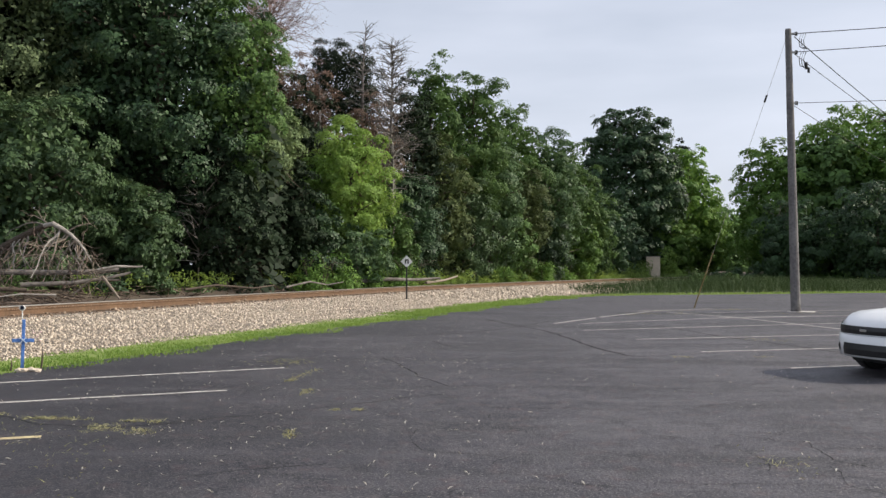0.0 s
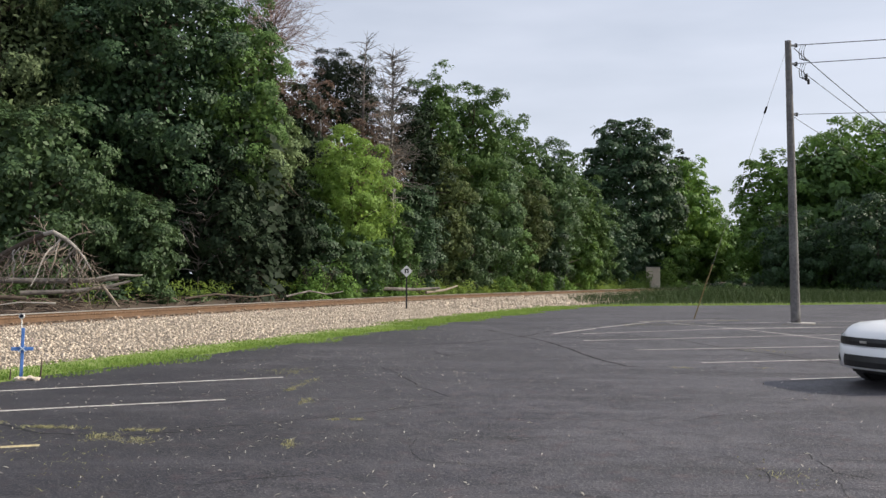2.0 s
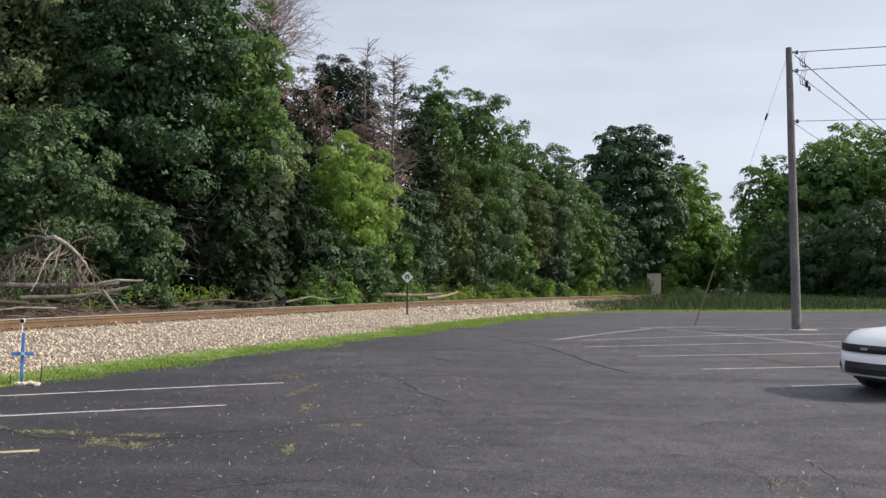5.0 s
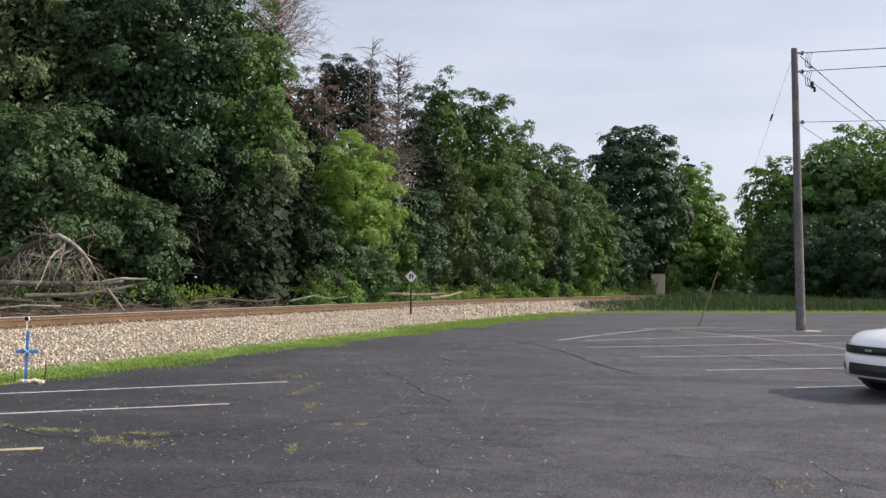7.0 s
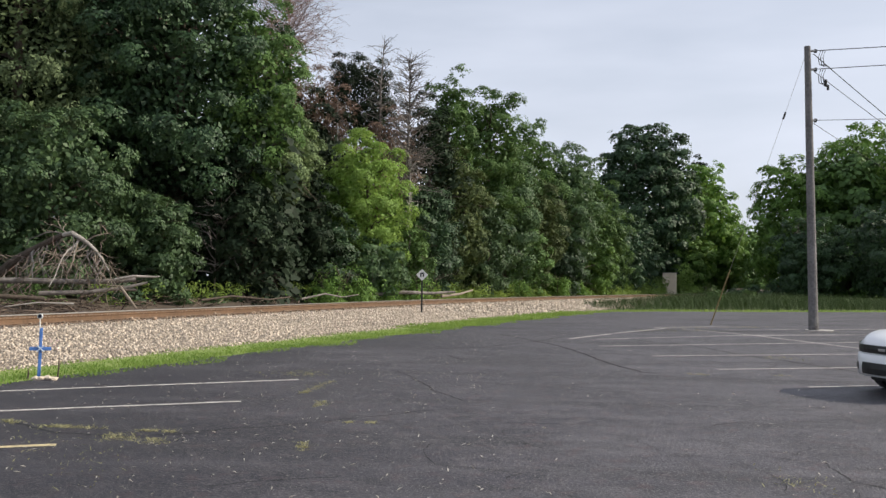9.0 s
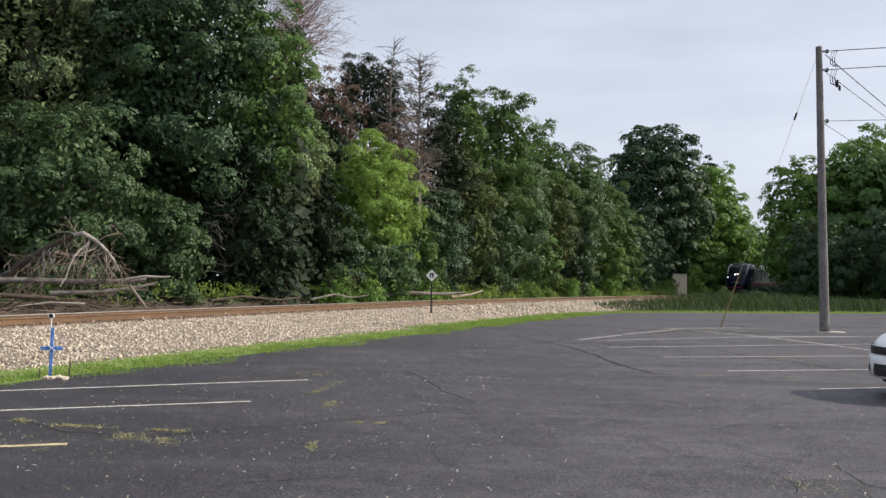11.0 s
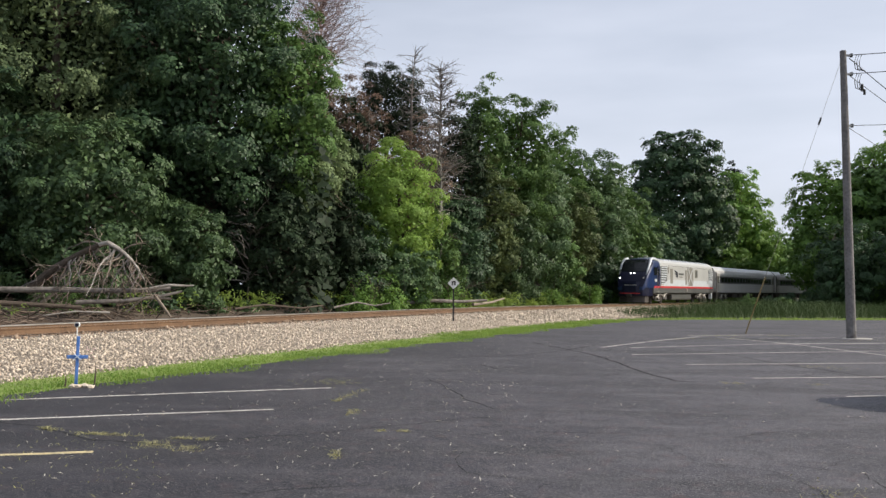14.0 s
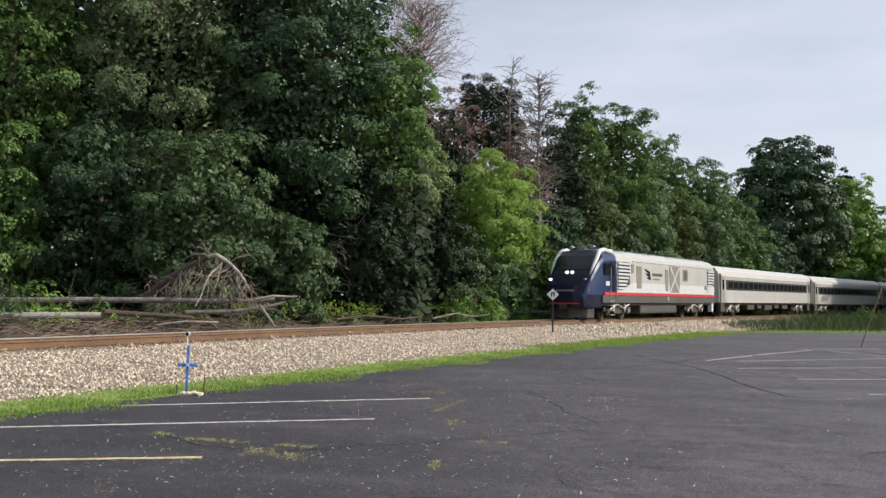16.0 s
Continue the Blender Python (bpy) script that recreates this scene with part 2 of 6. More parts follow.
def blades(name, at, height, width, rng, mat, lean=0.35):
    """Grass blades, each a narrow bent strip of two faces."""
    n = len(at)
    az = rng.uniform(0, math.tau, n)
    s = np.stack([np.cos(az), np.sin(az), np.zeros(n)], 1) * width * rng.uniform(0.6, 1.4, (n, 1))
    h = (height * rng.uniform(0.45, 1.25, n))[:, None]
    b = rng.normal(0, lean, (n, 3)) * np.array([1, 1, 0]) * h
    up = np.array([0, 0, 1.0])
    co = np.stack([at - s, at + s, at + s * 0.7 + up * h * 0.6 + b * 0.4, at - s * 0.7 + up * h * 0.6 + b * 0.4, at + up * h + b, at + up * h + b + s * 0.1], 1).reshape(-1, 3)
    i = np.arange(n)[:, None] * 6
    faces = np.concatenate([i + np.array([0, 1, 2, 3]), i + np.array([3, 2, 5, 4])])
    return raw_mesh(name, co, faces, mat)


def sprays(name, at, facing, radius, leaf, rng, mat, per=7, slim=0.5, wild=0.22, extra=None):
    """Rosettes of leaves: round each point a star of blades that lean outward and hang a little; extra: single big inner leaves (places, size)."""
    n = len(at)
    nor = unit(facing + rng.normal(0, wild, (n, 3)))
    u = unit(np.cross(nor, rng.normal(0, 1, (n, 3))))
    v = np.cross(nor, u)
    az = (np.arange(per) * math.tau / per)[None] + rng.uniform(0, math.tau, (n, 1)) + rng.normal(0, 0.3, (n, per))
    d = u[:, None] * np.cos(az)[..., None] + v[:, None] * np.sin(az)[..., None]
    rad = (radius * rng.uniform(0.5, 1.3, (n, per)))[..., None]
    c = at[:, None] + d * rad + nor[:, None] * rng.normal(0, 0.25, (n, per, 1)) * radius
    d = d + np.array([0, 0, -0.25]) + rng.normal(0, 0.2, (n, per, 3))
    d = unit(d.reshape(-1, 3))
    c = c.reshape(-1, 3)
    up = unit(np.repeat(nor, per, 0) + rng.normal(0, 0.22, (n * per, 3)))
    s = unit(np.cross(up, d))
    L = (leaf * rng.uniform(0.65, 1.35, n * per))[:, None]
    if extra is not None:
        m = len(extra[0])
        e = unit(rng.normal(0, 1, (m, 3)))
        c, d, up = np.concatenate([c, extra[0]]), np.concatenate([d, e]), np.concatenate([up, unit(np.cross(e, rng.normal(0, 1, (m, 3))))])
        s = np.concatenate([s, unit(np.cross(e, rng.normal(0, 1, (m, 3))))])
        L = np.concatenate([L, np.full((m, 1), extra[1])])
    fold = up * L * 0.1
    co = np.stack([c - d * L * 0.5, c + s * L * slim * 0.5 + fold, c + d * L * 0.5, c - s * L * slim * 0.5 + fold], 1).reshape(-1, 3)
    return raw_mesh(name, co, np.arange(len(c) * 4).reshape(-1, 4), mat)


# ---- the line of the track: a gentle right-hand curve ----
S0, HEAD0, RATE = (-12.0, 24.3), 21.2, 0.10


def track(s, off=0.0):
    """Place on the plan s metres along the track and off metres to its right; and the heading in degrees."""
    h0, k = radians(HEAD0), radians(RATE)
    x = S0[0] - (math.cos(h0 + k * s) - math.cos(h0)) / k
    y = S0[1] + (math.sin(h0 + k * s) - math.sin(h0)) / k
    h = h0 + k * s
    return x + off * math.cos(h), y - off * math.sin(h), math.degrees(h)


def rail_z(s):
    return 0.46 - 0.0032 * min(max(s - 27.0, 0.0), 80.0)


def sweep(name, profile, s0, s1, step, mat, mat2=None, top=(), parent=None):
    """A profile of (offset, height under the rail's top) drawn along the track."""
    bm = bmesh.new()
    count = max(2, int((s1 - s0) / step) + 1)
    rings = []
    for i in range(count):
        s = s0 + (s1 - s0) * i / (count - 1)
        rings.append([bm.verts.new((*track(s, o)[:2], rail_z(s) + z)) for o, z in profile])
    for r0, r1 in zip(rings, rings[1:]):
        for k in range(len(profile) - 1):
            f = bm.faces.new((r0[k], r0[k + 1], r1[k + 1], r1[k]))
            if k in top:
                f.material_index = 1
    bmesh.ops.recalc_face_normals(bm, faces=bm.faces)
    ob = new(name, mesh_of(bm, name, mat, *([mat2] if mat2 else [])))
    ob.parent = parent
    return ob


# ---- ground ----
bm = bmesh.new()
bmesh.ops.create_grid(bm, x_segments=40, y_segments=40, size=1500)
for v in bm.verts:
    v.co.z = -0.06
tagged(part("ground", bm, MEADOW), "rough grassy ground reaching the horizon", "ground", kind="structure")

# the car park: one slab, its edges along the track's verge and the far grass
EDGE = [track(s, 9.0)[:2] for s in range(-45, 23, 4)] + [(6.6, 45.2), (8.4, 47.6), (11.5, 49.2), (16.5, 50.2), (27, 53.5), (60, 62), (75, 62), (75, -30), (-40, -30)]
bm = bmesh.new()
rim = []
rng = np.random.default_rng(3)
for i, (p, q) in enumerate(zip(EDGE, EDGE[1:] + EDGE[:1])):
    cut = 10 if i < 24 else 1
    for k in range(cut):
        u = k / cut
        j = rng.normal(0, 0.09, 2) if cut > 1 else (0, 0)
        rim.append((p[0] + (q[0] - p[0]) * u + j[0], p[1] + (q[1] - p[1]) * u + j[1]))
f = bm.faces.new([bm.verts.new((x, y, 0.0)) for x, y in rim])
r = bmesh.ops.extrude_face_region(bm, geom=[f])
for v in r["geom"]:
    if isinstance(v, bmesh.types.BMVert):
        v.co.z = -0.12
bmesh.ops.triangulate(bm, faces=[g for g in bm.faces if len(g.verts) > 4])
bmesh.ops.recalc_face_normals(bm, faces=bm.faces)
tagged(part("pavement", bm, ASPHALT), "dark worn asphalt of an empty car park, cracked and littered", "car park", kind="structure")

# ballast bank, woodland floor, verge soil
tagged(sweep("ballast_bank", [(-4.6, -0.62), (-2.6, -0.26), (-1.5, -0.19), (1.5, -0.19), (2.4, -0.22), (7.9, -0.44), (8.3, -0.6)], -45, 63, 3, BED), "wide shoulder of pale crushed stone under the track", "ballast", kind="structure")
tagged(sweep("ballast_bank", [(-4.6, -0.62), (-2.6, -0.26), (-1.5, -0.19), (1.5, -0.19), (2.2, -0.22), (3.4, -0.6)], 63, 330, 3, BED), "narrow bed of pale crushed stone under the far track", "ballast", kind="structure")
tagged(sweep("woodland_floor", [(-60, 0.3), (-14, 0.35), (-8, 0.15), (-6, -0.02), (-4.2, -0.25), (-3.4, -0.5)], -60, 330, 4, EARTH), "brown leaf litter and bare earth under the trees", "earth", kind="structure")
tagged(sweep("verge", [(7.5, -0.48), (7.9, -0.42), (8.6, -0.445), (9.25, -0.49)], -45, 22, 1.5, TURF), "soil strip between ballast and asphalt", "verge", kind="structure")

# ---- track ----
line = thing("railway_track", "single railway track, rusty rails with polished heads on timber ties", "railway track", kind="structure")
for side in (-1, 1):
    c = side * 0.755
    prof = [(c - 0.07, -0.172), (c - 0.07, -0.158), (c - 0.012, -0.14), (c - 0.012, -0.045), (c - 0.037, -0.035), (c - 0.037, -0.006), (c - 0.028, 0.0), (c + 0.028, 0.0), (c + 0.037, -0.006), (c + 0.037, -0.035), (c + 0.012, -0.045), (c + 0.012, -0.14), (c + 0.07, -0.158), (c + 0.07, -0.172)]
    sweep("rail", prof, -45, 330, 2.5, RUST, SHINE, (6, 7, 8) if side < 0 else (4, 5, 6), line)
tie_mesh = mesh_of(boxed(-1.3, -0.11, -0.36, 1.3, 0.11, -0.174, bevel=0.012), "tie", TIE)
rng = np.random.default_rng(5)
for i in range(250):
    s = -32 + i * 0.53
    x, y, h = track(s, rng.normal(0, 0.03))
    t = new("tie", tie_mesh)
    t.matrix_basis = pose(x, y, rail_z(s), 0, 0, -h + rng.normal(0, 0.8))
    t.parent = line

# ballast stones
rng = np.random.default_rng(7)


def stones(name, count, s0, s1, o0, o1, size, label, mat=None):
    base = np.array([(1, 0, 0), (-1, 0, 0), (0, 1, 0), (0, -1, 0), (0, 0, 1), (0, 0, -1)], float)
    tri = np.array([(0, 2, 4), (2, 1, 4), (1, 3, 4), (3, 0, 4), (2, 0, 5), (1, 2, 5), (3, 1, 5), (0, 3, 5)])
    s, o = rng.uniform(s0, s1, count), rng.uniform(o0, o1, count)
    c = np.array([(*track(a, b)[:2], rail_z(a) + np.interp(b, (-4.6, -2.6, -1.5, 1.5, 2.4, 7.9, 8.3), (-0.60, -0.26, -0.19, -0.19, -0.22, -0.44, -0.50))) for a, b in zip(s, o)])
    c[:, 2] += rng.uniform(-0.2, 0.4, count) * size
    rad = size * (0.32 + 0.75 * rng.random((count, 1, 1)) ** 2) * rng.uniform(0.45, 1.3, (count, 6, 1))
    ax = rng.normal(0, 1, (count, 2, 3))
    u = unit(ax[:, 0])
    v = unit(np.cross(u, ax[:, 1]))
    rot = np.stack([u, v, np.cross(u, v)], 1)
    co = np.einsum("nij,njk->nik", base[None] * rad, rot) + c[:, None]
    faces = (np.arange(count)[:, None, None] * 6 + tri[None]).reshape(-1, 3)
    ob = new(name, raw_mesh(name, co.reshape(-1, 3), faces, mat or STONE))
    tagged(ob, label, "ballast", kind="stuff")


stones("ballast_stones", 45000, -22, 20, 1.75, 8.1, 0.046, "pale angular crushed stones beside the track")
stones("ballast_stones", 11000, 20, 62, 1.75, 8.1, 0.085, "pale angular crushed stones beside the track")
stones("ballast_stones", 6000, -22, 60, -3.5, 2.0, 0.085, "rust-stained crushed stones between the ties", RUSTSTONE)

# ---- grass ----
rng = np.random.default_rng(11)


def verge_points(n, s0, s1, o0, o1, wave=0.25):
    s = rng.uniform(s0, s1, n)
    o = rng.uniform(o0, o1, n) + wave * np.sin(s * 1.7) * np.sin(s * 0.63 + 1)
    p = np.array([(*track(a, b)[:2], 0.0) for a, b in zip(s, o)])
    thick = np.array([noise.noise((x * 1.3, y * 1.3, 0)) + 0.6 * noise.noise((x * 4, y * 4, 3)) for x, y, _ in p])
    return p[thick > rng.uniform(-1.1, 0.45, n)]


tagged(new("grass_verge", blades("grass_verge", verge_points(40000, -24, 8, 7.55, 9.05), 0.06, 0.009, rng, GRASS)), "bright green grass strip along the asphalt edge", "grass", kind="stuff")
tagged(new("grass_verge", blades("grass_verge", verge_points(32000, 8, 27, 7.4, 9.1), 0.085, 0.013, rng, GRASS)), "bright green grass strip along the asphalt edge", "grass", kind="stuff")
tagged(new("grass_tufts", blades("grass_tufts", verge_points(9000, -24, 27, 8.8, 9.45, 0.4), 0.05, 0.009, rng, GRASS, 0.8)), "ragged grass tufts creeping over the asphalt edge", "grass", kind="stuff")
n = 9000
u = rng.uniform(0, 1, n)
far = np.stack([6 + u * 56, np.interp(6 + u * 56, (6, 8.4, 11.5, 16.5, 27, 62), (44.8, 47.6, 49.2, 50.2, 53.5, 62.5)) + rng.uniform(-0.1, 3.0, n), np.full(n, -0.05)], 1)
tagged(new("grass_verge", blades("grass_verge", far, 0.11, 0.016, rng, GRASS)), "bright green mown edge beyond the asphalt", "grass", kind="stuff")
n = 42000
tall = np.stack([rng.uniform(8, 62, n), rng.uniform(51, 84, n), np.full(n, -0.06)], 1)
sx = (tall[:, 0] - 12.2) * math.cos(radians(26)) - (tall[:, 1] - 70) * math.sin(radians(26))
keep = (sx > 1.2) & (tall[:, 1] > np.interp(tall[:, 0], (8, 11.5, 16.5, 27, 62), (52, 52, 53.0, 56.3, 65)))
tall = tall[keep]
tagged(new("tall_grass", blades("tall_grass", tall, 0.62 + 0.3 * np.clip((tall[:, 0] - 13) / 8, 0, 1) - 0.4 * np.clip((tall[:, 0] - 24) / 10, 0, 1), 0.011, rng, TALL, 0.6)), "dark uncut meadow grass between car park and track", "grass", kind="stuff")

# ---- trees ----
# the maples' own dark green, also shade put into lower trees' leaf colour
DARK = leaf_material("dark_maple_and_shade_leaves", (0.012, 0.027, 0.017), (0.070, 0.133, 0.054), 0.16, 0.3)
MID = leaf_material("green_leaves", (0.030, 0.068, 0.023), (0.155, 0.265, 0.074), 0.24, 0.18)
MOSS = leaf_material("mossy_green_leaves", (0.024, 0.054, 0.026), (0.135, 0.225, 0.086), 0.22, 0.3)
GREY = leaf_material("grey_green_leaves", (0.065, 0.098, 0.046), (0.225, 0.300, 0.140), 0.24, 0.18)
OLIVE = leaf_material("olive_leaves", (0.034, 0.052, 0.020), (0.135, 0.175, 0.064), 0.22, 0.18)
BRIGHT = leaf_material("bright_green_leaves", (0.115, 0.205, 0.046), (0.32, 0.48, 0.115), 0.4, 0.2)
LIME = leaf_material("sunny_green_leaves", (0.045, 0.105, 0.022), (0.19, 0.325, 0.070), 0.3, 0.2)
BROWN = leaf_material("dead_brown_needles", (0.125, 0.086, 0.064), (0.25, 0.18, 0.135), 0.25, 0.1)
# for pines, and where the wood's inner shade is put into leaf colour
PINE_SHADE = leaf_material("dark_pine_and_shade_leaves", (0.014, 0.026, 0.014), (0.032, 0.050, 0.026), 0.1, 0.1)

GREYWOOD = material("grey_dead_wood", (0.075, 0.066, 0.060), (0.225, 0.20, 0.18), 0.9, 7.0, 1.6, 0.6)
PINKWOOD = material("reddish_twigs", (0.20, 0.135, 0.12), (0.32, 0.235, 0.21), 0.9, 14.0, 1.0, 0.3)
WEED = leaf_material("tall_weed_leaves", (0.11, 0.19, 0.036), (0.27, 0.38, 0.085), 0.45)


def limb(bm, rng, p, d, length, r, depth, sides=5, droop=0.0):
    """A bent tapered limb that forks."""
    pts, rad = [Vector(p)], [r]
    for i in range(4):
        d = (d + Vector(rng.normal(0, 0.16, 3)) + Vector((0, 0, -droop))).normalized()
        pts.append(pts[-1] + d * length / 4)
        rad.append(r * (1 - 0.2 * (i + 1)))
    tube(bm, pts, rad, sides, caps=False)
    if depth > 0:
        for k in range(2 + (depth > 1)):
            at = pts[2 + k % 3]
            nd = (d + Vector(rng.normal(0, 0.65, 3))).normalized()
            limb(bm, rng, at, nd, length * 0.62, r * 0.5, depth - 1, max(3, sides - 1), droop)


def tree(name, x, y, height, width, mat, seed, label, leaf=0.32, count=15000, low=0.12, depth=1.0, lobes=46, bark=None, z=0.0, shape=1.0, category="tree", trunk_r=None, slim=0.6, airy=1.0):
    """A trunk with limbs and a crown of leaf masses set round them; low: where the crown begins, as a part of the height."""
    rng = np.random.default_rng(seed)
    ob = thing(name, label, category, pose(x, y, z))
    bm = bmesh.new()
    tr = trunk_r or height * 0.017
    lean = rng.normal(0, 0.02, 2)
    pts = [(lean[0] * k * height, lean[1] * k * height, k * height) for k in (0, 0.15, 0.35, 0.55, 0.75, 0.9)]
    tube(bm, pts, [tr * 1.5, tr, tr * 0.8, tr * 0.6, tr * 0.35, tr * 0.12], 8)
    for k in range(9):
        hgt = rng.uniform(max(low, 0.15), 0.8) * height
        az = rng.uniform(0, math.tau)
        limb(bm, rng, (0, 0, hgt), Vector((math.cos(az), math.sin(az), 0.55)).normalized(), width * 0.42, tr * 0.42, 1)
    part("trunk", bm, bark or BARK, ob)
    # boughs stand apart on an egg-shaped form; each carries rosettes of leaves on its upper and outer side, over a dim heart
    c0, h2 = (low + 1) / 2 * height, (1 - low) / 2 * height
    form = np.array([width / 2, width / 2 * depth, h2])
    far_off = leaf >= 0.3
    lobes = int(lobes * (2.3 if far_off else 1.5))
    dirs = unit(rng.normal(0, 1, (lobes * 5, 3)))
    gap = 2.6 / math.sqrt(lobes)
    kept = []
    for q in dirs:
        if all((q - k) @ (q - k) > gap * gap for k in kept):
            kept.append(q)
        if len(kept) == lobes:
            break
    dirs = np.array(kept)
    full = 1 / (np.abs(dirs) ** 2.7).sum(1, keepdims=True) ** (1 / 2.7)
    lobes = len(dirs)
    rad = np.where(rng.random(lobes) < 0.78, rng.uniform(0.76, 0.98, lobes), rng.uniform(0.5, 0.76, lobes))[:, None]
    taper = np.where(dirs[:, 2:] > 0, 1 - 0.14 * shape * dirs[:, 2:] ** 2, 1.0)
    centre = dirs * full * rad * form * np.concatenate([taper, taper, np.ones_like(taper)], 1)
    size = rng.uniform(0.75, 1.3, lobes) * gap * (0.72 if far_off else 0.56) * (width * 0.32 + h2 * 0.36) * airy
    per = 7
    n = int(count * 0.8) // per
    which = rng.choice(lobes, n, p=size**2 / (size**2).sum())
    outward = unit(centre)[which]
    d = unit(rng.normal(0, 1, (n, 3)) + 0.9 * outward + np.array([0, 0, 0.45]))
    at = centre[which] + d * (size[which] * (0.45 + 0.58 * rng.random(n) ** 0.5))[:, None] * np.array([1.15, 1.15, 0.72])
    stray = rng.random(n) < 0.015
    at[stray] += outward[stray] * rng.uniform(0.1, 0.6, (stray.sum(), 1)) * size[which][stray][:, None]
    at *= form / np.percentile(np.abs(at), 97.5, axis=0)
    out = unit(0.9 * d + 0.35 * outward + np.array([0, 0, 0.3]))
    hd = unit(rng.normal(0, 1, (count // 5, 3)))
    heart = hd / (np.abs(hd) ** 2.7).sum(1, keepdims=True) ** (1 / 2.7) * (0.35 + (0.5 if far_off else 0.42) * rng.random((count // 5, 1)) ** 0.6) * form
    heart[:, :2] *= np.where(hd[:, 2:] > 0, 1 - 0.14 * shape * hd[:, 2:] ** 2, 1.0)
    at[:, 2] = np.maximum(at[:, 2] + c0, 0.08)
    heart[:, 2] = np.maximum(heart[:, 2] + c0, 0.08)
    cr = new("crown", sprays("crown", at, out, leaf * 0.8, leaf * (1.05 if far_off else 0.9), rng, mat, per, slim * (1.25 if far_off else 1.0), extra=(heart, leaf * 1.9)))
    cr.parent = ob
    return ob


def bare_tree(name, x, y, height, spread, seed, label, mat, twigs=60, start=0.2, droop=0.02, r=None, fine=1):
    """A leafless tree with many thin twigs."""
    rng = np.random.default_rng(seed)
    ob = thing(name, label, "dead tree", pose(x, y, 0))
    bm = bmesh.new()
    r = r or height * 0.010
    ks = (0, 0.2, 0.4, 0.6, 0.8, 1.0)
    wob = rng.normal(0, 0.012 * height, (6, 2))
    pts = [Vector((wob[i][0] * k, wob[i][1] * k, k * height)) for i, k in enumerate(ks)]
    tube(bm, pts, [r * 1.3, r, r * 0.8, r * 0.55, r * 0.3, r * 0.06], 7)
    part("trunk", bm, mat, ob)
    bm = bmesh.new()
    for k in range(twigs):
        u = rng.uniform(start, 0.98)
        i = min(int(u * 5), 4)
        p = pts[i].lerp(pts[i + 1], u * 5 - i)
        az = rng.uniform(0, math.tau)
        ln = spread * math.sqrt(1.2 - u) * rng.uniform(0.4, 0.85)
        limb(bm, rng, p, Vector((math.cos(az), math.sin(az), rng.uniform(0.1, 1.0))).normalized(), ln, max(r * 0.24 * (1.2 - u), 0.036), fine, 3, droop)
    part("twig_crown", bm, mat, ob, "bare brittle twigs")
    return ob


def shrub(x, y, height, width, mat, seed, label, leaf=0.2, count=2600, name="shrub"):
    rng = np.random.default_rng(seed)
    ob = thing(name, label, "shrub", pose(x, y, -0.02))
    bm = bmesh.new()
    for k in range(6):
        az = rng.uniform(0, math.tau)
        limb(bm, rng, (0, 0, 0), Vector((0.5 * math.cos(az), 0.5 * math.sin(az), 1)).normalized(), height * 0.8, 0.03, 1, 4)
    part("stem", bm, BARK, ob)
    lobes = 16
    dirs = unit(rng.normal(0, 1, (lobes, 3)))
    dirs[:, 2] = np.abs(dirs[:, 2])
    c = dirs * rng.uniform(0.3, 0.85, (lobes, 1)) * np.array([width / 2, width / 2, height * 0.85])
    size = rng.uniform(0.16, 0.3, lobes) * min(width, height)
    w = rng.choice(lobes, count, p=size**2 / (size**2).sum())
    w = w[: count // 6]
    d = unit(rng.normal(0, 1, (len(w), 3)) + np.array([0, 0, 0.3]))
    at = c[w] + d * (size[w] * (0.5 + 0.6 * rng.random(len(w))))[:, None]
    at[:, 2] = np.maximum(at[:, 2], 0.05)
    cr = new("foliage", sprays("foliage", at, unit(d + np.array([0, 0, 0.6])), leaf * 0.8, leaf * 0.9, rng, mat, 6))
    cr.parent = ob
    return ob


# a big dark maple, its neighbours, then the wood along the track towards the distance
W = "leafy tree at the edge of the wood"
tree("maple_tree", -14.2, 44.5, 21.5, 10.2, DARK, 1, "large dark-leaved maple at the edge of the wood", 0.19, 60000, 0.16, lobes=80, shape=2.0)
tree("tree", -20.8, 41.5, 21.0, 9.0, GREY, 2, "tall grey-green tree beside the dark maple", 0.19, 36000, 0.18, lobes=64, slim=0.5)
tree("tree", -17.4, 48.0, 23.0, 8.0, PINE_SHADE, 95, "dark conifer behind the maple", 0.28, 14000, 0.0)
# filler trees added to close sky gaps behind the first row
tree("tree", -24.4, 45.0, 23.0, 8.0, PINE_SHADE, 68, "dark filler tree closing sky gaps in the wood", 0.28, 14000, 0.0)
tree("tree", -30.5, 45.0, 22.0, 9.0, PINE_SHADE, 96, "dark filler tree closing sky gaps in the wood", 0.3, 7000, 0.0)
tree("tree", -27.4, 38.6, 20.5, 8.0, MID, 3, W, 0.18, 34000, 0.2, lobes=64)
tree("tree", -33.5, 38.0, 19.0, 9.5, MOSS, 4, W, 0.24, 14000, 0.0)
tree("tree", -25.6, 35.0, 8.6, 6.0, MID, 49, "lower mid-green tree in front of the wood", 0.17, 19000, 0.03, lobes=40)
# shade is put into this tree's dark leaf colour
tree("tree", -21.4, 36.8, 10.5, 5.5, DARK, 51, "tree in front of the wood, shade in its dark leaf colour", 0.18, 14000, 0.05, lobes=36)
tree("tree", -16.9, 37.0, 8.6, 7.0, MOSS, 5, "lower mid-green tree in front of the maple", 0.17, 26000, 0.04, lobes=44)
tree("tree", -12.9, 38.6, 5.0, 3.2, MOSS, 58, "low leafy tree at the foot of the maple", 0.16, 10000, 0.0, lobes=26)
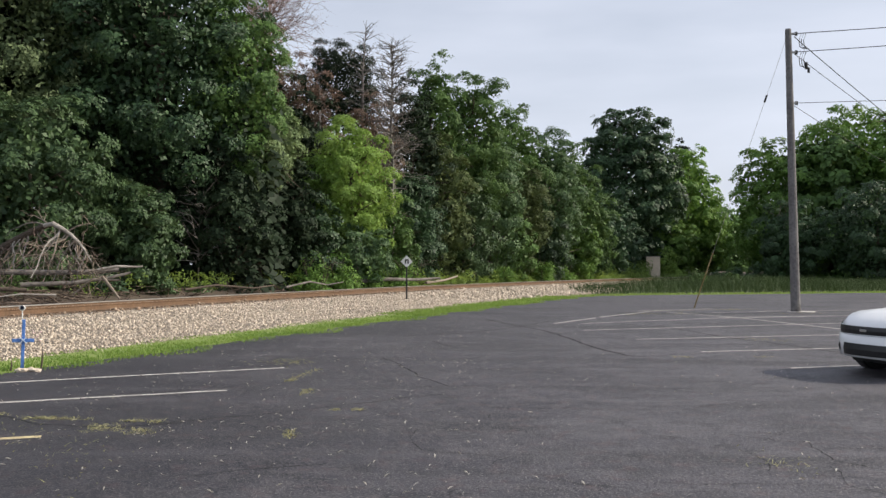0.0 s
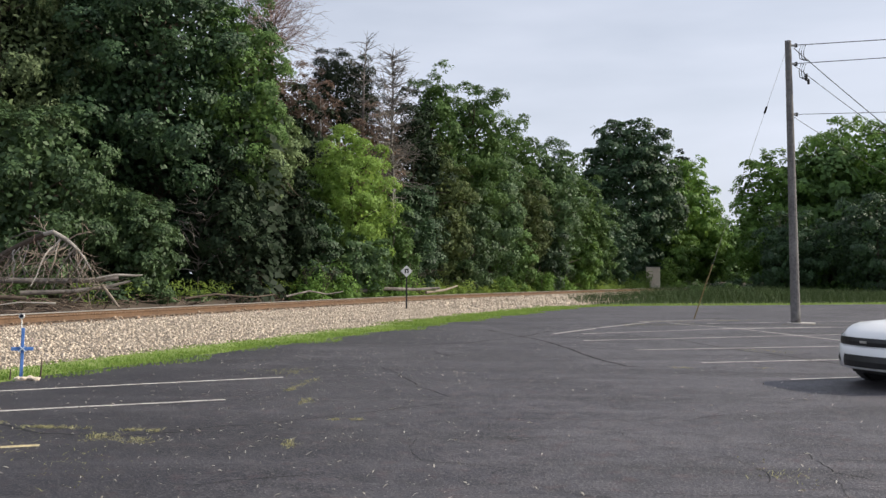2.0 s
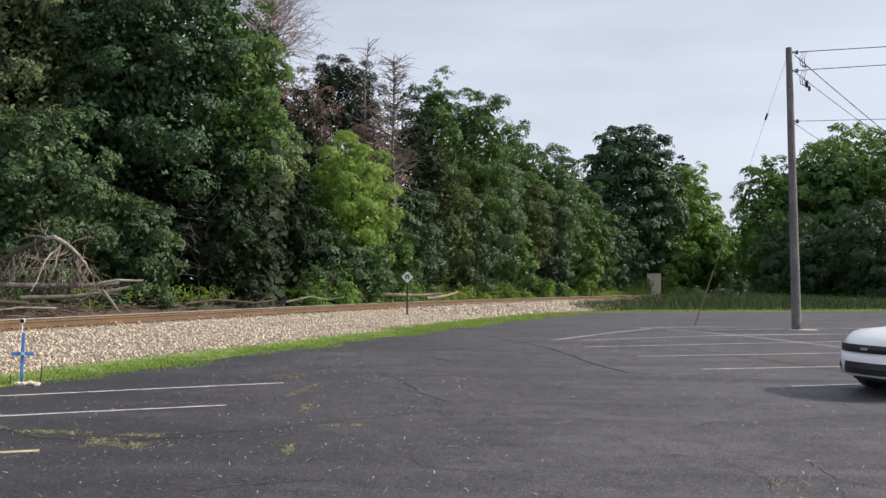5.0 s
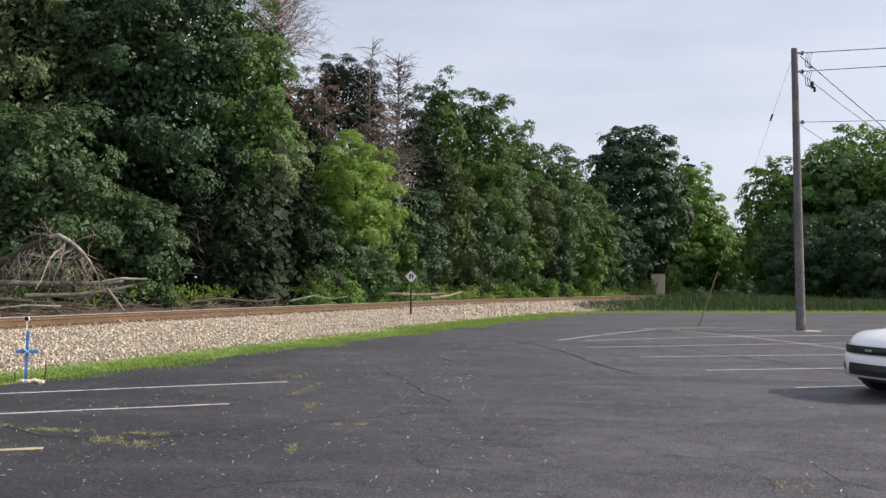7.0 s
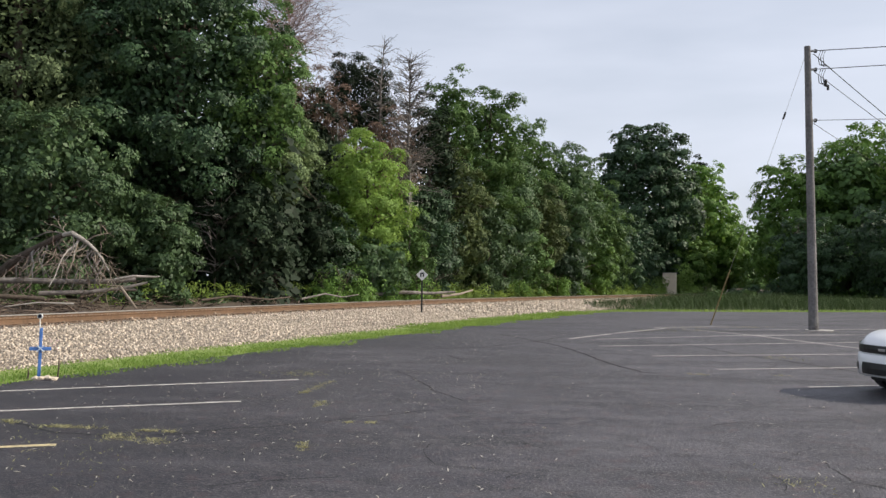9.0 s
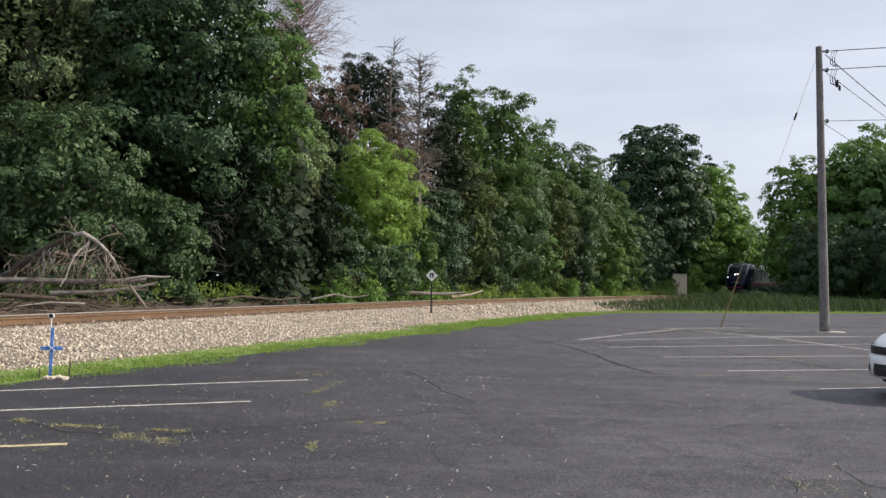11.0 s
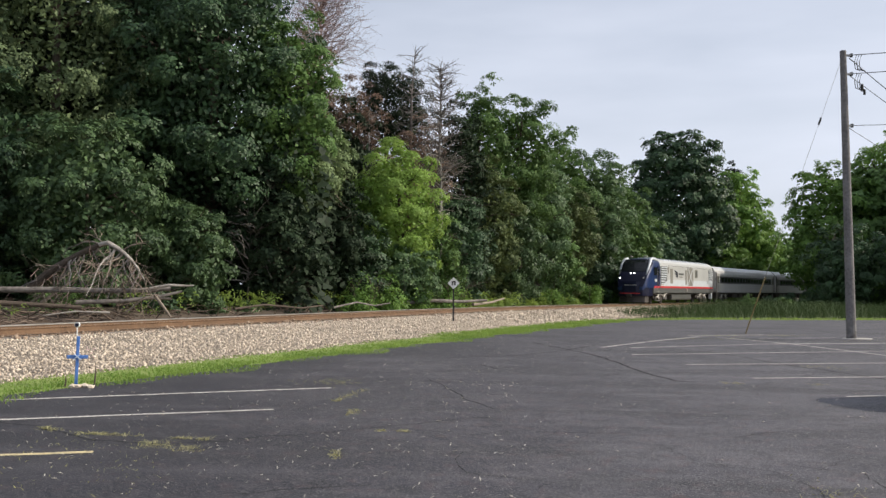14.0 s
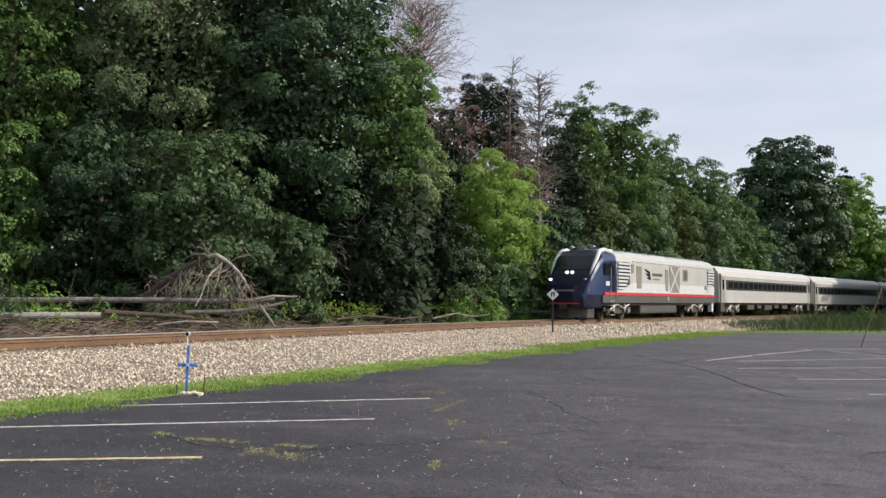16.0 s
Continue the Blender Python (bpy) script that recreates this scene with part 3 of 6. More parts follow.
# added tree: its lighter leaves stand for the maple's sunlit right side
tree("tree", -10.4, 45.0, 15.4, 5.0, MID, 52, "added lighter tree standing in for the maple's sunlit side", 0.17, 19000, 0.4, lobes=36)
tree("tree", -9.7, 47.0, 10.4, 5.0, GREY, 6, "grey-green tree beside the maple", 0.17, 13000, 0.5, lobes=34, airy=0.85)
# dark leaf colour stands for the shade under the maple
tree("tree", -10.7, 44.2, 7.4, 4.8, PINE_SHADE, 47, "low tree under the maple, leaves coloured dark for shade", 0.2, 9000, 0.0)
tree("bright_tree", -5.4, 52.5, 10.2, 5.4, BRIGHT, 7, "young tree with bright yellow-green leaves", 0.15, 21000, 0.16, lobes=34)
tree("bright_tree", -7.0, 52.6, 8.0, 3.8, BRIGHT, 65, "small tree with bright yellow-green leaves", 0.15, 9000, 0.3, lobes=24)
# the shaded hollow beside the bright tree is put into dark leaf colours
tree("tree", -7.4, 49.6, 5.6, 3.6, DARK, 53, "low tree before the bright one, shade in its leaf colour", 0.18, 8000, 0.0)
tree("tree", -8.6, 48.4, 7.4, 4.4, PINE_SHADE, 48, "tangled tree beside the bright one, shade in its leaf colour", 0.2, 10000, 0.0)
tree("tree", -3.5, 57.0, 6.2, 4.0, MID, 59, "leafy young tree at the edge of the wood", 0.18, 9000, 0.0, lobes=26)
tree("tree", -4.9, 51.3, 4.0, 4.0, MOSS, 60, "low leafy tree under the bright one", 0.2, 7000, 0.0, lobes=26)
tree("tree", -9.5, 57.0, 13.0, 6.5, PINE_SHADE, 8, "dark tangled tree behind the bright one", 0.26, 11000, 0.0)
tree("brown_conifer", -12.7, 60.0, 18.2, 5.8, BROWN, 9, "dying conifer with brown needles", 0.24, 12000, 0.3, shape=1.0, slim=0.26, airy=0.95)
tree("brown_conifer", -9.2, 59.0, 15.2, 4.8, BROWN, 90, "dying conifer with brown needles", 0.24, 10000, 0.35, shape=1.0, slim=0.26, airy=0.95)
tree("pine_tree", -10.3, 61.5, 14.6, 3.6, OLIVE, 98, "thin olive-green conifer among the brown ones", 0.2, 8000, 0.4, slim=0.25, airy=0.8)
tree("pine_tree", -7.5, 66.0, 18.2, 5.8, PINE_SHADE, 10, "dark pine with a flat ragged top", 0.22, 13000, 0.66, shape=0.1, slim=0.3)
tree("pine_tree", -6.3, 67.0, 14.6, 3.6, OLIVE, 99, "sparse pine behind the bare snags", 0.22, 7000, 0.4, slim=0.3, airy=0.8)
tree("brown_conifer", -4.6, 61.0, 13.2, 3.8, BROWN, 91, "half-dead conifer with brown needles", 0.22, 9000, 0.3, shape=1.0, slim=0.26, airy=0.9)
bare_tree("dead_tree", -5.75, 63.0, 18.9, 3.2, 11, "slender leafless snag above the wood", GREYWOOD, 70, 0.5, fine=1)
bare_tree("dead_tree", -3.3, 58.0, 16.2, 3.4, 12, "grey leafless snag with dense fine twigs", GREYWOOD, 240, 0.45)
bare_tree("dead_tree", -3.1, 56.5, 9.8, 1.6, 92, "thin pale dead stem among the trees", PALEBARK, 26, 0.4)
bare_tree("dead_tree", -7.9, 57.5, 13.4, 1.5, 86, "thin pale crooked stem among the conifers", PALEBARK, 14, 0.6)
bare_tree("dead_tree", -12.0, 62.0, 22.8, 6.2, 13, "leafless crown of pinkish fine twigs", PINKWOOD, 220, 0.72, fine=2, droop=-0.03)
bare_tree("dead_tree", -10.4, 45.6, 9.6, 1.4, 87, "reddish bare trunk under the maple", PINKWOOD, 10, 0.5, r=0.13)
bare_tree("dead_tree", -11.7, 43.0, 5.4, 3.2, 88, "tangle of bare grey twigs in the shade", GREYWOOD, 40, 0.25, droop=0.06, r=0.04)
# shade behind the snags is put into the leaf colour
tree("tree", -2.3, 63.5, 14.4, 5.6, PINE_SHADE, 14, "tree behind the bare snags, shade in its leaf colour", 0.24, 13000, 0.0)
tree("tree", -0.6, 67.5, 17.2, 4.4, MID, 15, "slender tree rising above the wood", 0.2, 13000, 0.35, lobes=34)
tree("tree", 2.4, 70.0, 16.6, 5.4, MID, 28, W, 0.2, 18000, 0.35, lobes=40)
tree("tree", -0.4, 65.0, 11.0, 5.4, OLIVE, 61, "olive-green tree at the edge of the wood", 0.2, 15000, 0.04, lobes=36)
tree("tree", -2.4, 60.5, 7.6, 5.0, DARK, 16, "low dark tree at the edge of the wood", 0.2, 12000, 0.0)
tree("tree", 1.6, 67.0, 8.2, 5.0, MOSS, 92, "low green tree at the edge of the wood", 0.2, 12000, 0.0)
tree("tree", 3.9, 73.0, 12.6, 5.6, MOSS, 17, W, 0.22, 16000, 0.1)
tree("tree", 6.2, 80.0, 15.6, 6.2, MID, 18, W, 0.23, 17000, 0.2, lobes=40)
tree("tree", 6.3, 77.0, 10.4, 5.6, OLIVE, 62, "olive-green tree at the edge of the wood", 0.23, 13000, 0.05, lobes=36)
tree("tree", 9.8, 83.0, 14.0, 6.4, MOSS, 19, W, 0.24, 16000, 0.12)
tree("tree", 5.2, 75.0, 6.2, 5.0, MID, 93, "low sunlit tree at the edge of the wood", 0.23, 9000, 0.0)
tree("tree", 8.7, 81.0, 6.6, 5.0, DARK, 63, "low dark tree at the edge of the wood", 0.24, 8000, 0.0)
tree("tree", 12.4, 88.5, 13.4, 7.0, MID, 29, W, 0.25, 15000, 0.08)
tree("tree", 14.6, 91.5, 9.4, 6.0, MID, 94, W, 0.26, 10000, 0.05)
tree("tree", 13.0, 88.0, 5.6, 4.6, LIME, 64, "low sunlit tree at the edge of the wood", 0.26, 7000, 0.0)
# dark filler trees added to close sky gaps beside the cabin
tree("tree", 20.4, 113.0, 9.6, 8.5, DARK, 66, "dark filler tree at the foot of the far maple", 0.32, 10000, 0.0)
tree("tree", 24.6, 118.0, 6.6, 8.0, DARK, 67, "low dark filler tree behind the equipment cabin", 0.32, 8000, 0.0)
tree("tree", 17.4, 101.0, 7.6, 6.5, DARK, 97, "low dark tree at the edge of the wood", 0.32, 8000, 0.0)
tree("maple_tree", 25.0, 121.5, 22.2, 14.2, DARK, 20, "round dense dark maple beyond the bend", 0.34, 40000, 0.0, lobes=90)
tree("tree", 34.6, 132.0, 18.4, 12.0, LIME, 21, W, 0.36, 18000, 0.05, lobes=56)
tree("spruce_tree", 36.5, 138.0, 20.0, 5.0, PINE_SHADE, 22, "dark spire of a distant spruce", 0.4, 5000, 0.0, shape=2.6)
tree("tree", 30.2, 118.6, 7.6, 6.0, LIME, 23, "small sunlit tree near the line", 0.32, 9000, 0.0)
tree("tree", 38.2, 131.0, 9.6, 7.5, LIME, 24, "small sunlit tree near the line", 0.34, 9000, 0.05)
for i, (x, y, h, w) in enumerate([(55, 180, 13, 14), (63, 185, 13, 14), (47, 180, 12, 13), (71, 190, 15, 16)]):
    tree("tree", x, y, h, w, MID, 30 + i, "distant tree beyond the end of the wood", 0.6, 5000, 0.0, lobes=30)
# beyond the meadow grass
R = "broad sunlit tree beyond the meadow grass, in the belt shading the line"
tree("tree", 41.6, 108.6, 16.2, 12.4, LIME, 40, R, 0.32, 20000, 0.0, lobes=64)
tree("tree", 50.4, 110.7, 20.8, 14.4, LIME, 41, R, 0.32, 26000, 0.0, lobes=70)
tree("tree", 54.5, 103.0, 20.0, 13.5, LIME, 42, R, 0.32, 22000, 0.0, lobes=66)
tree("tree", 61.0, 99.0, 19.0, 15.0, MID, 43, R, 0.45, 11000, 0.0)
# unseen trees added behind the others to throw shade on the train
tree("tree", 46.0, 106.5, 16.0, 11.0, MID, 25, R, 0.55, 13000, 0.0)
tree("tree", 51.0, 115.0, 16.5, 12.0, MID, 26, R, 0.6, 13000, 0.0)
tree("tree", 46.8, 117.5, 12.0, 8.5, MID, 57, R, 0.6, 8000, 0.0)
tree("tree", 57.0, 122.5, 16.5, 12.0, MID, 27, R, 0.7, 10000, 0.0)
tree("tree", 62.5, 131.0, 17.0, 13.0, MID, 54, R, 0.7, 6000, 0.0)
tree("tree", 68.5, 141.0, 17.5, 13.0, MID, 55, R, 0.75, 6000, 0.0)
tree("tree", 75.0, 152.0, 18.0, 14.0, MID, 56, R, 0.8, 6000, 0.0)
# shade below the sunlit tops is put into these trees' dark leaves
tree("tree", 36.4, 93.5, 8.2, 7.5, DARK, 44, "low tree at the edge of the meadow, shade in its leaf colour", 0.26, 12000, 0.0)
tree("tree", 43.4, 89.5, 10.0, 10.5, DARK, 45, "low tree at the edge of the meadow, shade in its leaf colour", 0.26, 16000, 0.0)
tree("tree", 52.0, 90.5, 10.0, 10.5, DARK, 46, "low tree at the edge of the meadow, shade in its leaf colour", 0.3, 11000, 0.0)
# the depth of the wood: backing leaves, its shade put into their dark colour
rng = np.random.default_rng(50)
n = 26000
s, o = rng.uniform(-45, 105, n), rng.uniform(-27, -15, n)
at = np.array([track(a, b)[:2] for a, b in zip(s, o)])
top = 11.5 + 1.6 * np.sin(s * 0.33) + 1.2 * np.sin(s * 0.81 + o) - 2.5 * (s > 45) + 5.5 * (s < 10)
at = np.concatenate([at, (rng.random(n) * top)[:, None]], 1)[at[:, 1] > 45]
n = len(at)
tagged(new("deep_wood", leaves("deep_wood", at, np.tile([0.6, -0.6, 0.3], (n, 1)), 0.74, rng, DARK, 0.8)), "leaf backing coloured dark for the shade inside the wood", "wood", kind="stuff")
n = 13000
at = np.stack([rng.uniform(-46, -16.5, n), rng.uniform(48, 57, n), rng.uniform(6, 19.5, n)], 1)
tagged(new("deep_wood", leaves("deep_wood", at, np.tile([0.6, -0.6, 0.3], (n, 1)), 0.85, rng, PINE_SHADE, 0.8)), "high leaf backing coloured dark for the shade in the wood", "wood", kind="stuff")
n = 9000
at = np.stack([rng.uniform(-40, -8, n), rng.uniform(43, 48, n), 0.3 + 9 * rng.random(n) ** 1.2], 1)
tagged(new("deep_wood", leaves("deep_wood", at, np.tile([0.6, -0.6, 0.3], (n, 1)), 0.5, rng, PINE_SHADE, 0.7)), "low leaf backing coloured dark for shade behind the first trees", "wood", kind="stuff")
for i in range(64):
    s = -27 + i * 2.05 + rng.uniform(-0.6, 0.6)
    x, y, h = track(s, -7.0 + rng.uniform(-1.2, 1.5))
    kind = [MID, GREY, MOSS, LIME, MID, DARK][int(rng.integers(0, 6))]
    tall = 0.5 if 14 < s < 27 else 1.0
    # darker leaves put the hollow's shade into most shrubs here
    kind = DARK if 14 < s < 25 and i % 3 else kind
    shrub(x, y, rng.uniform(1.6, 3.6) * tall, rng.uniform(2.2, 3.8), kind, 100 + i, "leafy undergrowth at the foot of the wood", 0.16 + 0.002 * max(s, 0), 1500)
# bright leaf colour stands for sunlight on these bushes
shrub(28.6, 114.2, 4.4, 3.6, BRIGHT, 198, "bush beside the equipment cabin, sunlight put into its leaf colour", 0.3, 2400)
shrub(24.5, 111.8, 3.2, 3.0, BRIGHT, 199, "bush beside the equipment cabin, sunlight put into its leaf colour", 0.3, 1800)
for x, y, h in ((-6.6, 46.6, 2.6), (-5.6, 48.8, 3.0), (-4.2, 51.0, 2.4), (-2.4, 55.2, 3.2), (4.6, 70.5, 3.0), (8.6, 77.5, 2.8), (11.2, 83.0, 2.6)):
    shrub(x, y, h, 2.6, LIME, int(300 + x), "sunlit young bush at the foot of the wood", 0.15 + 0.001 * y, 1700)
# again with the sunlight put into the leaf colour
shrub(22.7, 110.6, 3.0, 3.4, BRIGHT, 192, "bush beside the equipment cabin, sunlight put into its leaf colour", 0.3, 2200)
for i in range(4):
    shrub(56.0 + 4.5 * i, 171.0 + 3.0 * i, 4.6, 9.0, MID, 193 + i, "distant hedge beyond the end of the wood", 0.6, 2200)
for x, y, h in ((30.6, 98.0, 1.5), (33.4, 101.5, 1.7), (36.6, 104.0, 1.8), (39.0, 104.5, 1.9)):
    shrub(x, y, h, 4.4, DARK, int(x * 10), "dark low bush at the end of the meadow grass", 0.28, 1800)
shrub(20.6, 72.5, 1.5, 2.0, MID, 190, "bush standing in the meadow grass", 0.2, 1500)
shrub(24.5, 76.0, 1.3, 2.2, MID, 191, "bush standing in the meadow grass", 0.2, 1300)
# tall weeds between the rails and the wood
rng = np.random.default_rng(71)
n = 3600
s, o = rng.uniform(33, 92, n), rng.uniform(-5.4, -2.9, n)
at = np.array([(*track(a, b)[:2], rail_z(a) - 0.3 + h * (0.6 + 0.5 * math.sin(a * 1.9) * math.sin(a * 0.7))) for a, b, h in zip(s, o, rng.uniform(0.05, 1.15, n))])
tagged(new("tall_weeds", sprays("tall_weeds", at, np.tile([0.3, -0.4, 0.8], (n, 1)), 0.15, 0.2, rng, WEED, 6, 0.42, 0.5)), "sunlit leafy weeds beside the track", "weeds", kind="stuff")
n = 2600
s, o = rng.uniform(-24, 36, n), rng.normal(-5.6, 0.7, n)
keep = np.sin(s * 0.9) + np.sin(s * 2.3 + 1) + rng.normal(0, 0.5, n) - 1.2 * (np.abs(s - 3) < 6) > 0.35
s, o = s[keep], o[keep]
at = np.array([(*track(a, b)[:2], rail_z(a) + 0.05 + h) for a, b, h in zip(s, o, rng.uniform(0.02, 0.8, len(s)))])
tagged(new("tall_weeds", sprays("tall_weeds", at, np.tile([0.3, -0.4, 0.8], (len(s), 1)), 0.11, 0.14, rng, WEED, 6, 0.42, 0.5)), "patchy leafy weeds at the foot of the wood", "weeds", kind="stuff")

# ---- the train ----
STAINLESS = material("stainless_coach_steel", (0.42, 0.412, 0.40), (0.49, 0.48, 0.468), 0.42, 6.0, 0.8, 0.03, metal=0.25)
WHITE = material("cream_train_paint", (0.38, 0.382, 0.37), (0.45, 0.452, 0.437), 0.35, 6.0, 0.8, 0.03, metal=0.1)
ROOFW = material("silver_roof_paint", (0.44, 0.47, 0.495), (0.53, 0.56, 0.585), 0.4, 5.0, 0.8, 0.05)
NAVY = material("navy_paint", (0.005, 0.006, 0.022), (0.008, 0.010, 0.034), 0.35, 4.0, 0.5, 0.02, spec=0.3)
BLUE = material("royal_blue_paint", (0.009, 0.022, 0.075), (0.013, 0.031, 0.098), 0.3, 4.0, 0.5, 0.02)
RED = material("red_stripe_paint", (0.42, 0.022, 0.028), (0.52, 0.040, 0.045), 0.4, 6.0, 1.0, 0.02)
SKIRT = material("grey_skirt_paint", (0.045, 0.048, 0.047), (0.075, 0.076, 0.072), 0.5, 7.0, 1.0, 0.05)
PANEL = material("warm_grey_panel", (0.15, 0.142, 0.125), (0.20, 0.19, 0.168), 0.5, 8.0, 1.0, 0.05)
UNDER = material("dirty_underframe", (0.018, 0.016, 0.014), (0.06, 0.05, 0.042), 0.8, 9.0, 1.2, 0.3)
STEEL = material("worn_steel", (0.30, 0.29, 0.28), (0.48, 0.46, 0.43), 0.45, 9.0, 1.0, 0.1, metal=0.6)
GLASS = material("dark_glass", (0.008, 0.010, 0.012), (0.016, 0.018, 0.02), 0.12, 3.0, 0.5, 0.0, spec=0.3)
BLACK = material("black_paint", (0.012, 0.012, 0.013), (0.025, 0.025, 0.026), 0.45, 6.0, 1.0, 0.03)
SIGNW = material("sign_white", (0.72, 0.72, 0.70), (0.8, 0.8, 0.78), 0.5, 8.0, 1.0, 0.02)
LAMP = glow("headlight_glow", (1.0, 0.97, 0.9), 3.5)


def ring(y, hw, z0, z1, r, tumble=0.0):
    """Cross-section with rounded shoulders, from the left foot over the roof to the right foot."""
    half = [(hw, z0), (hw, (z0 + z1 - r) / 2), (hw - tumble * 0.5, z1 - r), (hw - tumble * 0.5 - 0.13 * r, z1 - 0.55 * r), (hw - tumble - 0.42 * r, z1 - 0.2 * r), (hw - tumble - r, z1), (hw * 0.3, z1 + 0.03)]
    return [(-x, y, z) for x, z in half] + [(x, y, z) for x, z in half[::-1]]


def bogie(parent, y, base, wheelsets):
    bm = bmesh.new()
    for sx in (-1, 1):
        box(bm, sx * 1.12 - 0.1, y - base / 2 - 0.5, 0.48, sx * 1.12 + 0.1, y + base / 2 + 0.5, 0.74, bevel=0.04)
        box(bm, sx * 1.12 - 0.14, y - 0.55, 0.34, sx * 1.12 + 0.14, y + 0.55, 0.92, bevel=0.05)
        for k in (-1, 1):
            box(bm, sx * 1.16 - 0.12, y + k * base / 2 - 0.2, 0.34, sx * 1.16 + 0.12, y + k * base / 2 + 0.2, 0.70, bevel=0.05)
            disc(bm, (sx * 1.14, y + k * base * 0.3, 0.80), "z", 0.11, 0.16, 10)
            tube(bm, [(sx * 1.27, y + k * 0.3, 0.62), (sx * 1.27, y + k * (base / 2 + 0.3), 0.86)], [0.05, 0.05], 6)
    box(bm, -1.0, y - 0.35, 0.5, 1.0, y + 0.35, 0.85)
    part("bogie", bm, UNDER, parent, "grimy cast bogie frame")
    for sx in (-1, 1):
        part("brake_pipe", tube(bmesh.new(), [(sx * 1.36, y - base * 0.5, 0.95), (sx * 1.37, y - base * 0.2, 0.66), (sx * 1.37, y + base * 0.15, 0.9), (sx * 1.36, y + base * 0.5, 0.6)], [0.035] * 4, 6), STEEL, parent, "bare steel brake pipe")
        for k in (-1, 1):
            part("sand_box", boxed(sx * 1.3 - 0.06, y + k * base * 0.28 - 0.13, 0.55, sx * 1.3 + 0.06, y + k * base * 0.28 + 0.13, 0.92, bevel=0.02), STEEL, parent, "pale equipment box")
            part("axle_cap", disc(bmesh.new(), (sx * 1.30, y + k * base / 2, 0.52), "x", 0.12, 0.03, 12), STEEL, parent, "pale worn steel axle cap")
            part("damper", tube(bmesh.new(), [(sx * 1.32, y + k * 0.75, 0.42), (sx * 1.32, y + k * 0.75, 0.95)], [0.05, 0.05], 6), STEEL, parent)
    for k in (-1, 1):
        w = new("wheelset", wheel_mesh())
        w.parent = parent
        wheelsets.append((w, y + k * base / 2))


WHEELS = {}


def wheel_mesh():
    if "mesh" not in WHEELS:
        bm = bmesh.new()
        for sx in (-1, 1):
            disc(bm, (sx * 0.76, 0, 0), "x", 0.52, 0.06, 28)
            disc(bm, (sx * 0.70, 0, 0), "x", 0.545, 0.016, 28)
            disc(bm, (sx * 0.83, 0, 0), "x", 0.20, 0.03, 14)
            for k in range(4):
                box(bm, sx * 0.82 - 0.012, -0.04 + 0.34 * math.cos(k * 1.5708), -0.04 + 0.34 * math.sin(k * 1.5708), sx * 0.82 + 0.012, 0.04 + 0.34 * math.cos(k * 1.5708), 0.04 + 0.34 * math.sin(k * 1.5708))
        disc(bm, (0, 0, 0), "x", 0.09, 0.72, 10)
        WHEELS["mesh"] = mesh_of(bm, "wheelset", UNDER)
    return WHEELS["mesh"]


def flat_bar(x0, x1, p, q, w):
    """A flat bar on a side panel from p to q, each (y, z)."""
    bm = bmesh.new()
    d = (Vector(q) - Vector(p)).normalized()
    n = Vector((-d.y, d.x)) * w
    edge = [Vector(p) + n, Vector(q) + n, Vector(q) - n, Vector(p) - n]
    a = [bm.verts.new((x0, e.x, e.y)) for e in edge]
    b = [bm.verts.new((x1, e.x, e.y)) for e in edge]
    bm.faces.new(a)
    bm.faces.new(b[::-1])
    for i in range(4):
        bm.faces.new((a[i], b[i], b[(i + 1) % 4], a[(i + 1) % 4]))
    bmesh.ops.recalc_face_normals(bm, faces=bm.faces[:])
    return bm


